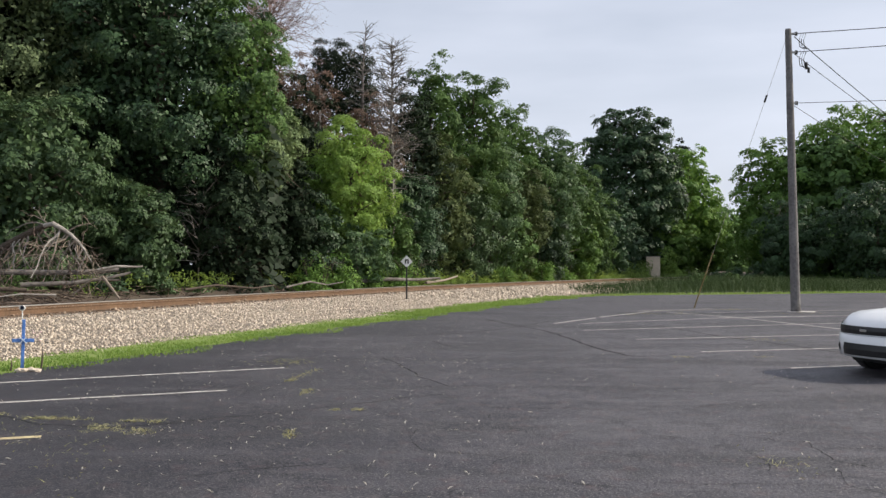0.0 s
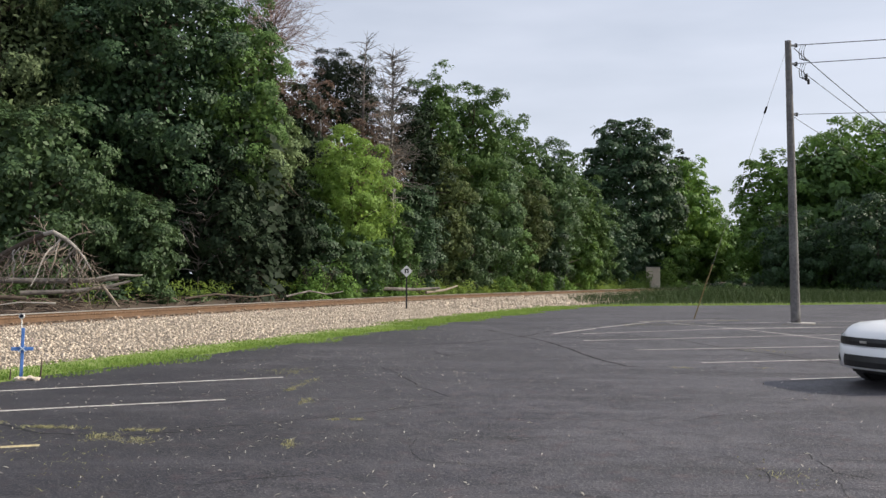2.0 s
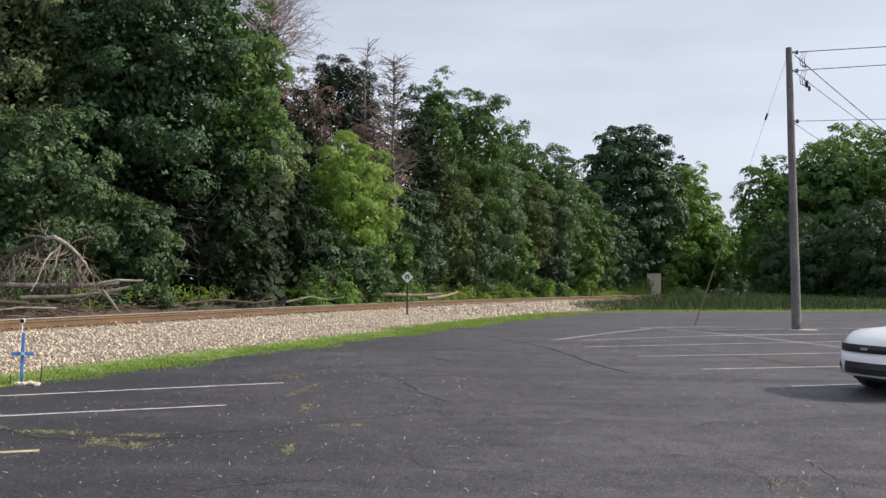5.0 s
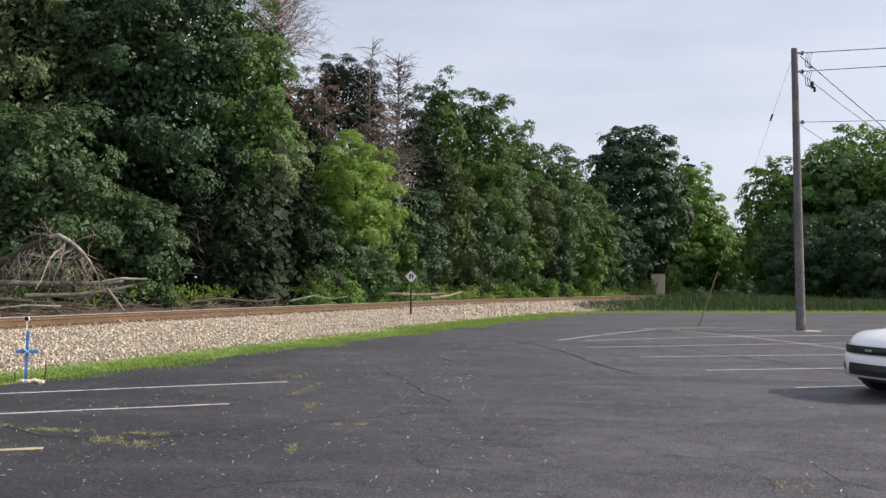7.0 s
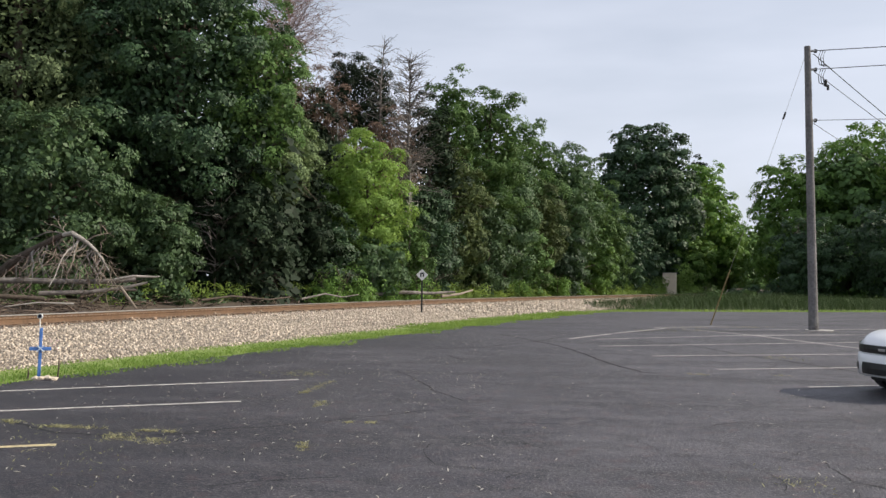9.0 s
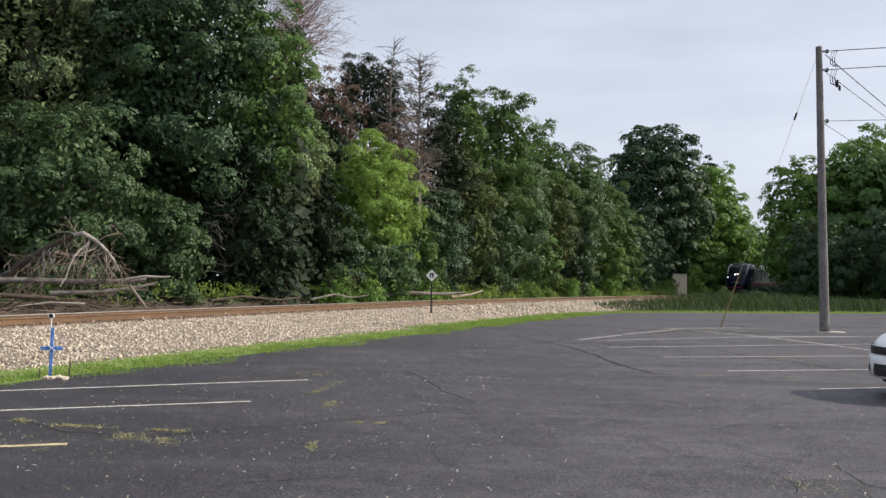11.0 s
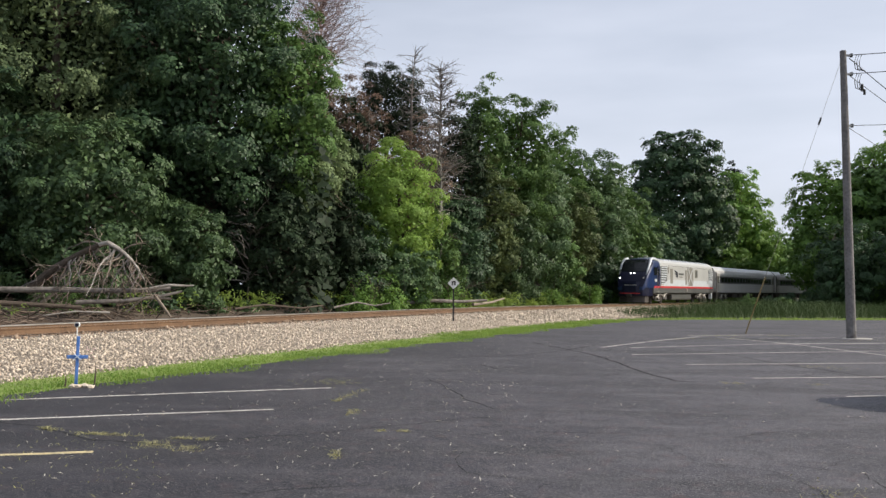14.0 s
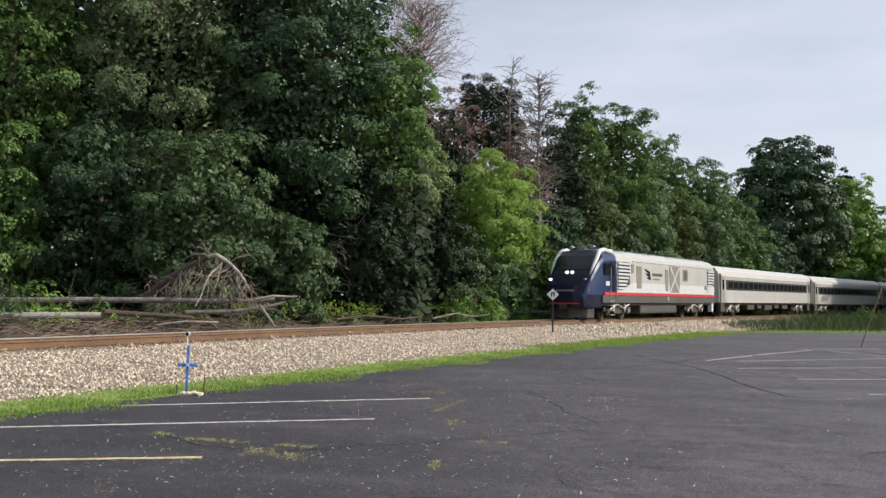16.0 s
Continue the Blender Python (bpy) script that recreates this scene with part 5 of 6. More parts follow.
DARKPOLE = material("dark_grey_timber", (0.045, 0.043, 0.042), (0.095, 0.09, 0.087), 0.85, 12.0, 1.0, 0.4)
up = thing("utility_pole", "weathered grey timber utility pole carrying cables, stayed by a guy wire", "utility pole")
PX, PY = 12.25, 31.2
part("pole", tube(bmesh.new(), [(PX, PY, -0.1), (PX - 0.05, PY, 2.5), (PX - 0.12, PY, 6), (PX - 0.2, PY, 9.86)], [0.165, 0.15, 0.13, 0.105], 14), POLE, up)
# the lowest part of the pole in a darker grey
part("pole_base", tube(bmesh.new(), [(PX, PY, -0.05), (PX, PY, 0.28)], [0.17, 0.158], 14), DARKPOLE, up, "darker grey foot of the pole")
part("pad", loft(bmesh.new(), [[(PX + 0.2 + 0.5 * math.cos(k * math.tau / 12) * rr, PY + 0.4 * math.sin(k * math.tau / 12) * rr, z) for k in range(12)] for z, rr in ((-0.02, 1.0), (0.02, 0.95))]), CONC, up, "worn concrete pad round the foot")
TX = PX - 0.19
cable("cable", (TX + 0.12, PY, 9.7), (45, 23.4, 11.9), 0.5, 0.015, up)
cable("cable", (TX + 0.12, PY, 9.05), (45, 23.4, 11.5), 0.5, 0.014, up)
cable("cable", (TX + 0.2, PY, 9.6), (31, 45.0, 2.8), 0.35, 0.015, up)
cable("cable", (TX + 0.2, PY, 9.0), (31, 44.0, 2.6), 0.3, 0.011, up)
cable("cable", (TX + 0.14, PY, 7.27), (45, 24.4, 8.0), 0.25, 0.010, up)
cable("cable", (TX + 0.14, PY, 7.21), (22, 36.0, 3.4), 0.15, 0.009, up)
for z in (9.7, 9.05, 7.27):
    part("bracket", boxed(TX + 0.02, PY - 0.05, z - 0.03, TX + 0.26, PY + 0.05, z + 0.03, bevel=0.01), STEEL, up, "steel cable bracket")
    part("insulator", disc(bmesh.new(), (TX + 0.27, PY, z), "z", 0.05, 0.06, 10), RUBBER, up, "dark insulator")
for z0, n in ((9.66, 3), (9.0, 3)):
    for k in range(n):
        x = TX + 0.45 + 0.08 * k
        part("jumper", tube(bmesh.new(), [(x, PY, z0 + 0.05), (x - 0.1, PY - 0.05, z0 - 0.2), (x - 0.05, PY, z0 - 0.42), (x + 0.12, PY, z0 - 0.5)], [0.014] * 4, 5), WIRE, up, "looped jumper cable")
part("splice", disc(bmesh.new(), (TX + 0.62, PY, 8.58), "z", 0.05, 0.12, 8), RUBBER, up, "dark cable splices")
part("splice", disc(bmesh.new(), (TX + 0.70, PY, 8.42), "z", 0.045, 0.08, 8), RUBBER, up, "dark cable splices")
AX, AY = 9.5, 34.0
g0, g1 = Vector((AX, AY, 0.0)), Vector((TX - 0.05, PY, 9.6))
part("guy_wire", tube(bmesh.new(), [g0, g1], [0.006, 0.006], 5), STEEL, up, "thin steel guy wire")
mid = g0.lerp(g1, 0.785)
part("guy_insulator", tube(bmesh.new(), [mid - (g1 - g0).normalized() * 0.13, mid + (g1 - g0).normalized() * 0.13], [0.035, 0.035], 8), RUBBER, up, "dark strain insulator")
part("guy_guard", tube(bmesh.new(), [g0 + (g1 - g0) * 0.0, g0 + (g1 - g0) * 0.11, g0 + (g1 - g0) * 0.215], [0.024, 0.024, 0.024], 8), GUARD, up, "faded yellow guy guard")

# ---- whistle board by the line ----
sg = thing("trackside_sign", "white diamond board with a dark mark on a black post", "railway sign", pose(-1.55, 38.3, 0.12, 0, 0, 4))
part("post", boxed(-0.035, -0.03, -0.1, 0.035, 0.03, 1.6, bevel=0.008), BLACK, sg, "rusty black steel post")
bm = bmesh.new()
box(bm, -0.18, -0.045, -0.18, 0.18, -0.033, 0.18)
bmesh.ops.transform(bm, matrix=pose(0, 0, 1.66, 0, 45, 0), verts=bm.verts)
board = part("board", bm, SIGNW, sg, "white diamond board")
bm = bmesh.new()
for sx in (-1, 1):
    box(bm, sx * 0.055 - 0.028, -0.052, 1.57, sx * 0.055 + 0.028, -0.046, 1.72)
box(bm, -0.08, -0.052, 1.70, 0.08, -0.046, 1.76)
part("mark", bm, BLACK, board, "dark painted mark")

# ---- roadside memorial: blue cross, its ornament, stakes and stones ----
BLUECROSS = material("bright_blue_paint", (0.045, 0.14, 0.42), (0.10, 0.22, 0.52), 0.5, 20.0, 4.0, 0.3)
CLOTH = material("pale_blue_string", (0.30, 0.42, 0.60), (0.5, 0.58, 0.7), 0.8, 20.0, 4.0, 0.2)
PINK = material("faded_flower_cloth", (0.55, 0.36, 0.36), (0.7, 0.52, 0.50), 0.9, 20.0, 4.0, 0.3)
cx, cy = -6.42, 13.72
cr = thing("memorial_cross", "small bright blue wooden cross with faded flowers", "cross", pose(cx, cy, 0, 0, 1.5, 24))
part("upright", boxed(-0.024, -0.02, -0.08, 0.024, 0.02, 0.78, bevel=0.008), BLUECROSS, cr)
part("arm", boxed(-0.155, -0.042, 0.435, 0.155, -0.021, 0.49, bevel=0.008), BLUECROSS, cr)
part("binding", tube(bmesh.new(), [(-0.05, -0.048, 0.42), (0.05, -0.05, 0.51)], [0.009, 0.009], 6), CLOTH, cr, "pale string tied over the crossing")
part("binding", tube(bmesh.new(), [(0.05, -0.048, 0.42), (-0.05, -0.05, 0.51)], [0.009, 0.009], 6), CLOTH, cr, "pale string tied over the crossing")
rng = np.random.default_rng(21)
for k in range(9):
    p = Vector((rng.uniform(0.10, 0.24), rng.uniform(-0.03, 0.03), rng.uniform(0.42, 0.62)))
    bm = bmesh.new()
    bmesh.ops.create_icosphere(bm, subdivisions=1, radius=rng.uniform(0.012, 0.025), matrix=Matrix.Translation(p) @ Matrix.Diagonal((1, 1, 0.6, 1)))
    part("flower", bm, PINK, cr)
stem = thing("garden_ornament", "white wire stick with a dark round glass top", "ornament", pose(cx - 0.03, cy + 0.06, 0))
part("stick", tube(bmesh.new(), [(0, 0, -0.05), (0, 0, 0.92)], [0.008, 0.008], 6), SIGNW, stem)
part("rim", disc(bmesh.new(), (0, 0, 0.955), "y", 0.042, 0.012, 18), SIGNW, stem, "pale round rim")
part("glass", disc(bmesh.new(), (0, 0, 0.955), "y", 0.03, 0.02, 18), NAVY, stem, "dark glass disc")
for x, y, h in ((cx - 0.15, cy - 0.05, 0.16), (cx + 0.28, cy + 0.02, 0.32)):
    part_ob = thing("stake", "short dark broken wooden stake", "stake", pose(x, y, 0, 0, 3, 0))
    part("shaft", tube(bmesh.new(), [(0, 0, -0.05), (0.01, 0, h * 0.6), (0.0, 0, h)], [0.014, 0.012, 0.006], 6), BARK, part_ob)
for k in range(8):
    bm = bmesh.new()
    bmesh.ops.create_icosphere(bm, subdivisions=1, radius=rng.uniform(0.04, 0.08))
    for v in bm.verts:
        v.co *= rng.uniform(0.75, 1.2)
        v.co.z *= 0.6
    st = part("stone", bm, STONE)
    st.matrix_basis = pose(cx + rng.uniform(0.02, 0.42), cy - 0.1 + rng.uniform(-0.1, 0.06), 0.02, 0, 0, rng.uniform(0, 360))
    tagged(st, "pale loose stone at the foot of the cross", "stone", "stones by the cross")

# ---- fallen trunks and brushwood behind the rails ----
def log(pts, r0, r1, mat, label):
    bm = tube(bmesh.new(), pts, list(np.linspace(r0, r1, len(pts))), 9)
    tagged(part("log", bm, mat, smooth=False), label, "log")


log([(-20.5, 28.4, 1.30), (-18.0, 29.6, 1.36), (-15.2, 30.9, 1.38), (-13.4, 31.6, 1.36), (-12.2, 32.2, 1.40), (-11.7, 32.4, 1.46)], 0.12, 0.075, GREYWOOD, "long grey fallen trunk lying on brushwood")
log([(-21.0, 25.9, 0.78), (-18.0, 27.4, 0.84), (-16.4, 28.3, 0.86)], 0.13, 0.11, PALEBARK, "pale fallen trunk beside the rails")
log([(-16.6, 28.9, 0.95), (-15.4, 29.5, 0.88), (-14.0, 30.2, 0.78)], 0.10, 0.07, BARK, "dark fallen branch on the heap")
log([(-14.4, 30.6, 0.95), (-13.0, 31.3, 1.0), (-11.9, 31.9, 1.16), (-11.2, 32.2, 1.36)], 0.085, 0.05, GREYWOOD, "grey broken trunk on the heap")
log([(-12.2, 31.7, 1.45), (-11.6, 31.9, 1.58), (-11.0, 32.2, 1.56), (-10.8, 32.3, 1.58)], 0.06, 0.025, PALEBARK, "pale broken limb sticking out of the heap")
log([(-11.9, 31.4, 1.2), (-11.5, 31.2, 0.8), (-11.2, 31.1, 0.45)], 0.06, 0.04, DEADWOOD, "propped broken stick at the heap's end")
log([(-13.0, 30.2, 0.62), (-14.0, 29.7, 0.66), (-14.9, 29.2, 0.52)], 0.035, 0.02, PALEBARK, "thin pale stick before the heap")
log([(-4.9, 49.9, 0.72), (-3.2, 51.2, 0.84), (-1.6, 52.6, 0.78), (-0.2, 53.8, 0.86)], 0.12, 0.07, GREYWOOD, "grey fallen trunk at the wood's edge")
log([(-1.0, 53.0, 0.6), (0.1, 54.8, 0.72), (0.9, 56.4, 0.95)], 0.09, 0.05, DEADWOOD, "grey fallen branch at the wood's edge")
log([(-10.6, 36.9, 0.62), (-9.6, 38.0, 0.78), (-8.3, 39.3, 0.62), (-7.6, 40.6, 0.72)], 0.05, 0.03, BARK, "thin fallen branch along the bank")
log([(-7.2, 41.2, 0.62), (-6.3, 42.4, 0.85), (-5.6, 43.4, 0.68), (-4.9, 44.2, 0.8)], 0.05, 0.025, GREYWOOD, "thin fallen branch along the bank")

rng = np.random.default_rng(31)
heap = thing("brush_heap", "arching heap of dead bare branches behind the rails", "brush heap", pose(-13.7, 31.6, 0.3))


def arch(u):
    """The bent top of the heap, from its foot on one side to the other."""
    xs, zs = (-3.0, -2.2, -1.3, -0.55, 0.0, 0.5, 0.95, 1.35), (1.0, 1.75, 2.25, 2.6, 2.8, 2.5, 2.05, 1.45)
    return Vector((float(np.interp(u, np.linspace(0, 1, 8), xs)), 0.1 * math.sin(u * 9), float(np.interp(u, np.linspace(0, 1, 8), zs))))


part("branch", tube(bmesh.new(), [arch(k / 12) for k in range(8)], [0.15, 0.15, 0.14, 0.13, 0.12, 0.11, 0.09, 0.07], 8), BARK, heap, "thick dark bent trunk")
part("branch", tube(bmesh.new(), [arch(0.5 + k / 12) + Vector((0, -0.1, 0)) for k in range(7)], [0.075, 0.085, 0.08, 0.065, 0.05, 0.035, 0.02], 8), PALEBARK, heap, "bleached barkless limb")
for (p, d, ln, r) in (((-2.6, 0.3, 0.6), (0.8, 0.1, 0.5), 2.2, 0.06), ((-0.2, 0.2, 2.7), (-0.7, 0.1, 0.35), 0.9, 0.035), ((0.3, 0.1, 2.5), (0.8, 0, 0.25), 1.0, 0.035), ((2.4, -0.2, 0.8), (-0.9, 0.1, 0.2), 2.4, 0.05), ((0.8, -0.3, 0.3), (0.7, 0, 0.5), 1.4, 0.04), ((-3.0, -0.3, 0.4), (0.5, 0, 0.7), 1.7, 0.045)):
    bm = bmesh.new()
    limb(bm, rng, p, Vector(d).normalized(), ln, r, 2, 6, 0.06)
    part("branch", bm, DEADWOOD, heap, "dry broken branch")
# limbs hanging from the arch, and fine twigs between them
for k in range(34):
    p0 = arch(rng.uniform(0.08, 0.97))
    d = Vector((rng.normal(0.0, 0.6), rng.normal(-0.3, 0.3), -0.8)).normalized()
    pts = [p0]
    ln = rng.uniform(0.5, 0.95) * p0.z
    for q in range(6):
        d = (d + Vector(rng.normal(0, 0.3, 3)) + Vector((0, 0, -0.15))).normalized()
        pts.append(pts[-1] + d * ln / 6)
        pts[-1].z = max(pts[-1].z, 0.05)
    r = rng.uniform(0.018, 0.042)
    part("branch", tube(bmesh.new(), pts, list(np.linspace(r, r * 0.35, 7)), 5), (PALEBARK, DEADWOOD, GREYWOOD)[k % 3], heap, "hanging bare limb")
for k in range(200):
    p0 = arch(rng.random())
    p0 = Vector((p0.x + rng.normal(0, 0.35), rng.normal(0, 0.5), p0.z * rng.uniform(0.25, 1.0)))
    pts, d = [p0], Vector((rng.normal(0, 0.6), rng.normal(0, 0.5), rng.normal(-0.2, 0.55))).normalized()
    for q in range(5):
        d = (d + Vector(rng.normal(0, 0.28, 3)) + Vector((0, 0, -0.12))).normalized()
        nxt = pts[-1] + d * rng.uniform(0.1, 0.26)
        nxt.z = max(nxt.z, 0.0)
        pts.append(nxt)
    r = rng.uniform(0.006, 0.016)
    part("twig", tube(bmesh.new(), pts, list(np.linspace(r, r * 0.3, 6)), 4), (BARK, BARK, PINKWOOD, DEADWOOD)[k % 4], heap)
STICKS = material("brown_dead_sticks", (0.055, 0.038, 0.028), (0.20, 0.15, 0.115), 0.9, 6.0, 0.8, 0.4)
rng = np.random.default_rng(33)
bm = bmesh.new()
for k in range(900):
    s, o = rng.uniform(-24, 48), rng.uniform(-6.6, -3.4)
    if rng.random() < 0.35:
        s = rng.normal(2, 5)
    x, y, h = track(s, o)
    z = rail_z(s) + np.interp(-o, (3.4, 4.2, 7), (-0.45, -0.25, 0.10)) + rng.uniform(0.0, 0.3)
    az, ln = rng.uniform(0, math.tau), rng.uniform(0.4, 1.7)
    d = Vector((math.cos(az), math.sin(az), rng.normal(0, 0.25))) * ln / 2
    c = Vector((x, y, z))
    r = rng.uniform(0.008, 0.028)
    tube(bm, [c - d, c + Vector(rng.normal(0, 0.08, 3)), c + d], [r, r, r * 0.4], 4, caps=False)
tagged(part("brushwood", bm, STICKS), "scattered dead sticks along the foot of the wood", "brushwood", kind="stuff")

# ---- far equipment beside the line ----
BEIGE = material("beige_metal", (0.58, 0.49, 0.37), (0.68, 0.58, 0.45), 0.6, 5.0, 0.8, 0.1)
sh = thing("equipment_cabin", "beige metal railway equipment cabin with a low roof", "equipment cabin", pose(26.55, 113.4, 0, 0, 0, -13))
part("walls", boxed(-0.85, -1.1, 0, 0.85, 1.1, 2.75, bevel=0.03), BEIGE, sh)
part("roof", loft(bmesh.new(), [[(-0.95, -1.2, z), (0.95, -1.2, z), (0.95, 1.2, z), (-0.95, 1.2, z)] for z in (2.75, 2.82)]), PANEL, sh, "grey overhanging roof")
part("door", boxed(-0.35, -1.13, 0.15, 0.35, -1.1, 2.1, bevel=0.005), BEIGE, sh)
ms = thing("signal_mast", "grey steel signal mast beside the line", "railway signal", pose(33.6, 123.0, 0))
part("mast", tube(bmesh.new(), [(0, 0, 0), (0, 0, 4.4)], [0.08, 0.06], 8), STEEL, ms)
part("head", boxed(-0.25, -0.15, 2.6, 0.25, 0.15, 3.4, bevel=0.04), PANEL, ms, "pale signal head")
part("case", boxed(-0.4, -0.3, 0.1, 0.4, 0.3, 1.3, bevel=0.03), STEEL, ms, "grey relay case")

# ---- markings, cracks, weeds and litter on the asphalt ----
rng = np.random.default_rng(41)


def stripe(p, q, width=0.10, label="worn pale parking line", paint=None):
    """Paint with ragged edges, in short lengths."""
    p, q = Vector(p), Vector(q)
    d = (q - p)
    n = max(2, int(d.length / 0.25))
    side = Vector((-d.y, d.x)).normalized() * width / 2
    bm = bmesh.new()
    prev = None
    for k in range(n + 1):
        c = p + d * k / n + Vector(rng.normal(0, 0.006, 2))
        w = side * rng.uniform(0.85, 1.1)
        cur = (bm.verts.new((*(c + w), 0.004)), bm.verts.new((*(c - w), 0.004)))
        if prev:
            bm.faces.new((prev[0], prev[1], cur[1], cur[0]))
        prev = cur
    bmesh.ops.recalc_face_normals(bm, faces=bm.faces)
    tagged(part("parking_line", bm, paint or LINE), label, "road marking", "parking lines")


for p, q in (((-6.6, 12.02), (-2.48, 14.1)), ((-9.2, 8.75), (-2.78, 11.55)), ((5.42, 14.05), (10.2, 15.4)), ((4.8, 16.72), (9.9, 18.0)), ((4.21, 19.54), (9.6, 20.92)), ((3.49, 22.27), (11.31, 25.12)), ((3.85, 24.87), (9.04, 27.87)), ((9.04, 27.87), (12.97, 28.81)), ((8.55, 27.42), (14.2, 29.2)), ((8.95, 30.54), (11.9, 31.7)), ((13.2, 31.9), (17.0, 32.8)), ((9.04, 27.87), (10.06, 22.66)), ((7.7, 30.91), (9.04, 27.87))):
    stripe(p, q)
stripe((-9.0, 6.72), (-3.76, 8.43), 0.11, "worn yellowish parking line", YELLOW)
for p, q in (((3.07, 24.87), (4.7, 27.56)), ((4.84, 27.87), (7.2, 31.29)), ((6.89, 31.68), (9.98, 33.34))):
    stripe(p, q, 0.12)


def crack(pts, width):
    """A meandering dark line of uneven width."""
    bm = bmesh.new()
    prev = None
    seed = pts[0][0] * 7.1
    for (x0, y0), (x1, y1) in zip(pts, pts[1:]):
        n = max(4, int(math.hypot(x1 - x0, y1 - y0) / 0.07))
        side = Vector((-(y1 - y0), x1 - x0)).normalized()
        for k in range(n):
            u = k / n
            c = Vector((x0 + (x1 - x0) * u, y0 + (y1 - y0) * u))
            ease = 4 * u * (1 - u)
            c += side * ease * (0.10 * noise.noise((c.x * 1.7, c.y * 1.7, seed)) + 0.05 * noise.noise((c.x * 7, c.y * 7, seed)))
            w = side * width * (0.85 + 0.5 * noise.noise((c.x * 3, c.y * 3, seed + 9)))
            cur = (bm.verts.new((*(c + w), 0.003)), bm.verts.new((*(c - w), 0.003)))
            if prev:
                bm.faces.new((prev[0], prev[1], cur[1], cur[0]))
            prev = cur
    bmesh.ops.recalc_face_normals(bm, faces=bm.faces)
    tagged(part("crack", bm, CRACK), "dark irregular crack across the asphalt", "crack", kind="structure")


crack([(-1.03, 15.69), (-0.84, 15.04), (-0.41, 13.46), (-0.19, 12.66), (0.1, 11.84)], 0.017)
crack([(1.28, 26.7), (2.46, 22.27), (2.78, 20.0), (2.95, 17.64), (3.27, 15.99), (3.63, 15.79)], 0.04)
crack([(4.71, 24.87), (5.8, 23.28), (6.36, 20.0), (6.97, 18.02), (7.32, 16.5)], 0.035)
crack([(-2.79, 9.2), (-2.3, 9.54), (-1.75, 9.83), (-1.07, 10.39), (-0.17, 11.12), (0.11, 11.26)], 0.012)
crack([(-6.34, 10.65), (-5.67, 10.14), (-5.01, 9.84), (-4.16, 9.14), (-3.22, 8.89), (-2.59, 9.21)], 0.02)
crack([(-0.23, 19.1), (0.18, 17.77)], 0.02)
crack([(0.6, 9.0), (1.1, 8.1), (1.9, 7.2)], 0.003)
crack([(0.5, 7.2), (1.0, 6.6), (1.5, 6.3), (2.1, 5.6)], 0.003)
crack([(2.9, 8.2), (3.5, 8.9), (4.6, 9.0), (5.6, 10.0)], 0.003)
crack([(-0.9, 20.5), (0.6, 21.4), (2.0, 23.6), (3.1, 26.0)], 0.03)
crack([(5.8, 29.0), (8.8, 29.6), (12.0, 31.0)], 0.05)
crack([(6.0, 33.5), (10.0, 34.2), (16.0, 35.2)], 0.06)
crack([(7.0, 37.5), (12.0, 38.5), (19.0, 39.0)], 0.08)

# fine branching cracks of the worn middle
rng = np.random.default_rng(77)
for k in range(34):
    x, y = rng.uniform(-1.0, 8.5), 5.0 + 13 * rng.random() ** 1.3
    az = rng.uniform(0, math.tau)
    pts = [(x, y)]
    for q in range(int(rng.integers(2, 5))):
        az += rng.normal(0, 0.7)
        ln = rng.uniform(0.3, 0.9)
        pts.append((pts[-1][0] + ln * math.cos(az), pts[-1][1] + ln * math.sin(az)))
    crack(pts, rng.uniform(0.003, 0.007))
W_AT = []


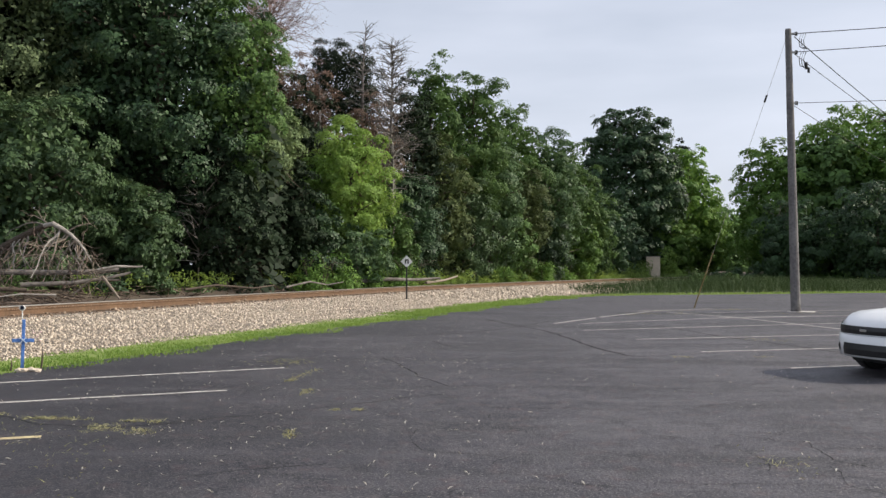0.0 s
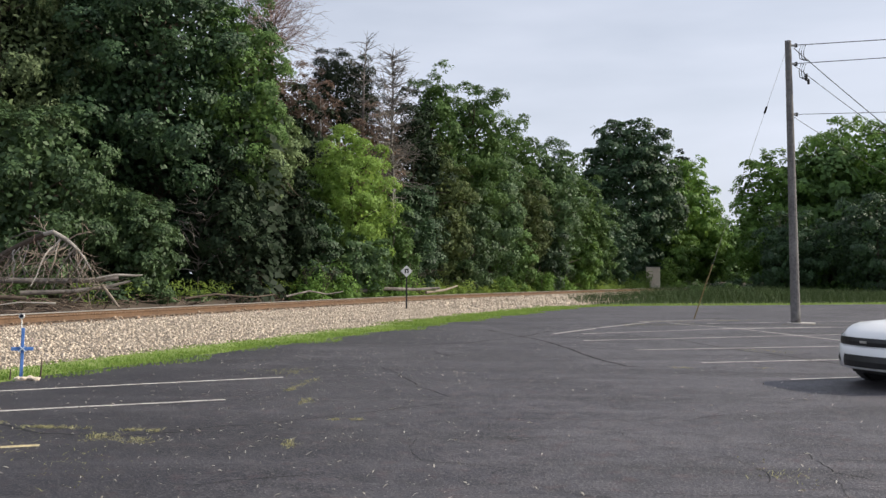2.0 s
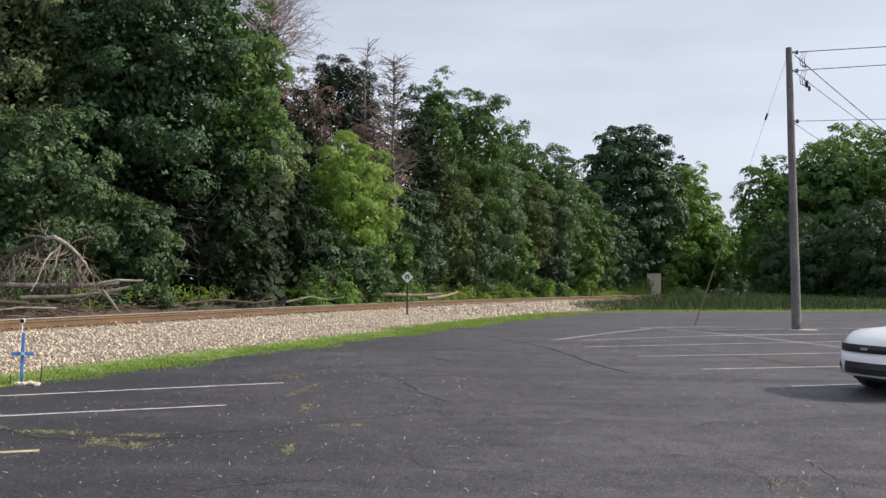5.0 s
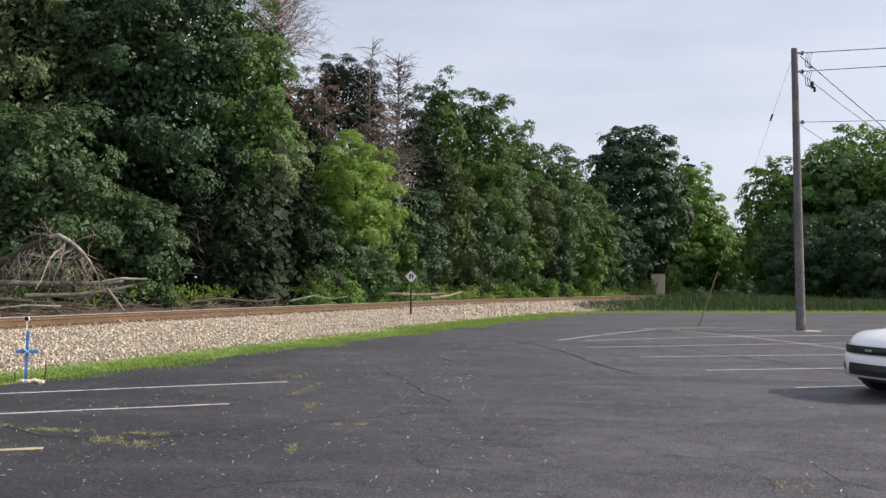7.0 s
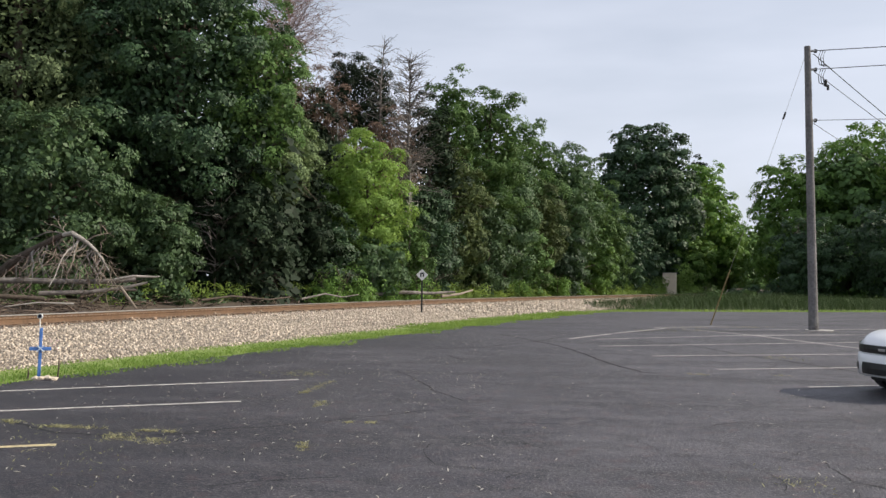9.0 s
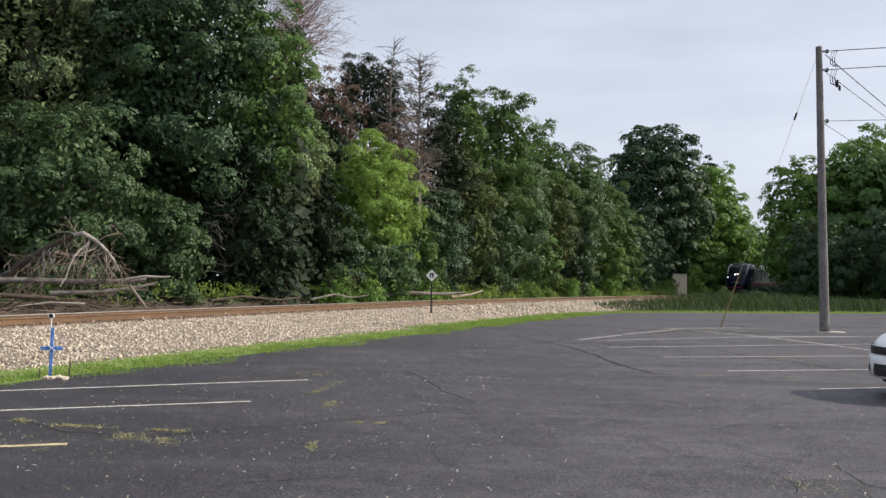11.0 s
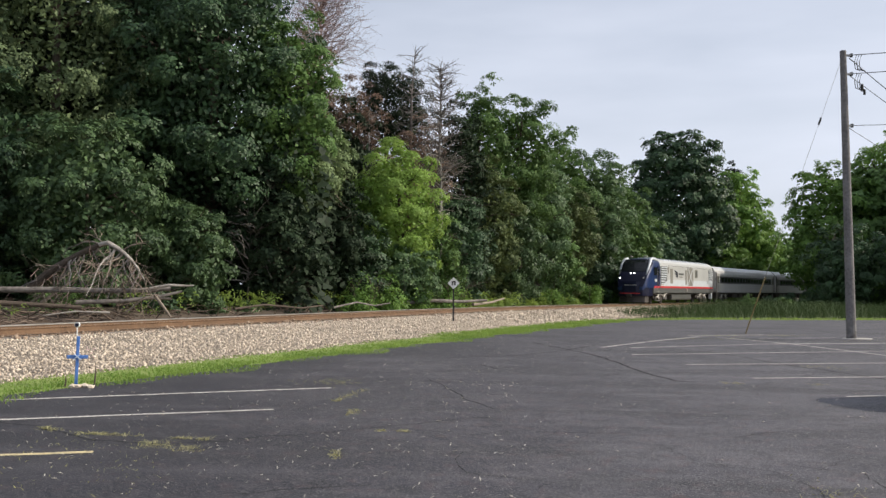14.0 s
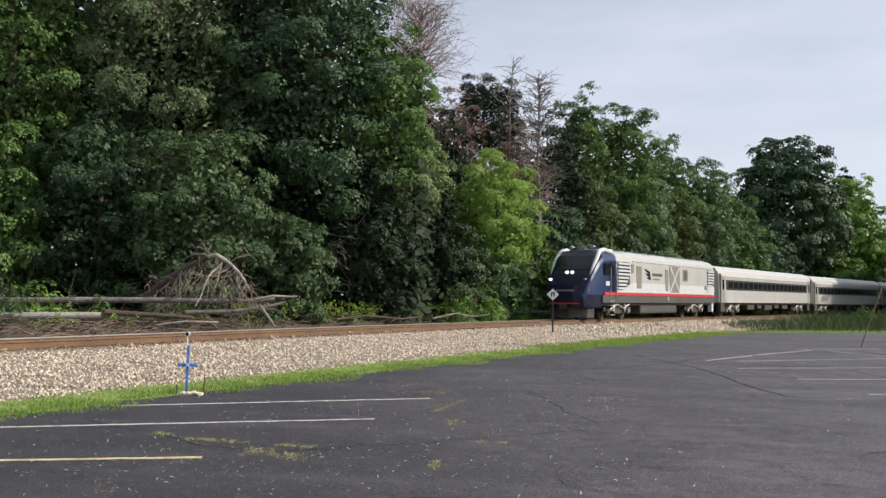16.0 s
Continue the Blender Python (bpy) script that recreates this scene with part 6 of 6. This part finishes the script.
def weeds(x0, y0, x1, y1, spread, n):
    """Weeds strewn along a stretch of crack, in uneven tufts."""
    tufts = rng.random(max(3, n // 22))
    u = np.clip(rng.choice(tufts, n) + rng.normal(0, 0.03, n), 0, 1)
    W_AT.append(np.stack([x0 + (x1 - x0) * u + rng.normal(0, spread * 0.6, n), y0 + (y1 - y0) * u + rng.normal(0, spread, n), np.full(n, 0.0)], 1))


weeds(-4.5, 9.5, -2.9, 9.22, 0.045, 420)
weeds(-3.5, 8.95, -2.75, 8.62, 0.10, 300)
weeds(-5.0, 9.82, -4.7, 9.62, 0.05, 130)
weeds(-4.3, 8.6, -3.0, 7.6, 0.35, 110)
weeds(-4.2, 6.9, -2.6, 6.6, 0.3, 50)
weeds(-2.15, 12.1, -2.1, 12.8, 0.06, 90)
weeds(-2.12, 12.8, -1.93, 13.85, 0.08, 110)
weeds(-1.74, 11.05, -1.73, 11.7, 0.06, 110)
weeds(-1.22, 9.99, -0.9, 9.99, 0.03, 100)
weeds(-1.5, 8.75, -1.42, 8.4, 0.05, 90)
weeds(-3.1, 15.05, -2.3, 14.95, 0.3, 190)
weeds(3.9, 15.85, 4.3, 15.75, 0.08, 70)
weeds(5.5, 15.8, 5.7, 15.75, 0.1, 40)
weeds(6.3, 19.9, 7.8, 18.8, 0.3, 120)
weeds(6.0, 29.5, 8.4, 30.6, 0.4, 300)
weeds(7.0, 31.7, 11.8, 33.2, 0.25, 560)
weeds(10.5, 29.6, 13.0, 30.5, 0.3, 120)
weeds(2.6, 7.6, 3.2, 6.4, 0.25, 60)
tagged(new("crack_weeds", blades("crack_weeds", np.concatenate(W_AT), 0.02, 0.0042, rng, STRAW, 2.4)), "low yellow-green weeds growing in the cracks", "weeds", kind="stuff")
n = 3400
lx, ly = rng.uniform(-8, 9, n), 4.0 + 26 * rng.random(n) ** 1.5
keep = (lx < 6) & ((lx < 0.5) | (rng.random(n) < 0.3))
litter = np.stack([lx, ly, np.full(n, 0.008)], 1)[keep]
DRY = leaf_material("dry_leaf_scraps", (0.34, 0.31, 0.25), (0.66, 0.63, 0.55), 0.2)
tagged(new("leaf_litter", leaves("leaf_litter", litter, np.tile([0, 0, 6.0], (len(litter), 1)), 0.05, rng, DRY, 0.24, 0.3)), "scattered pale dry leaf scraps on the asphalt", "leaf litter", kind="stuff")

motions()
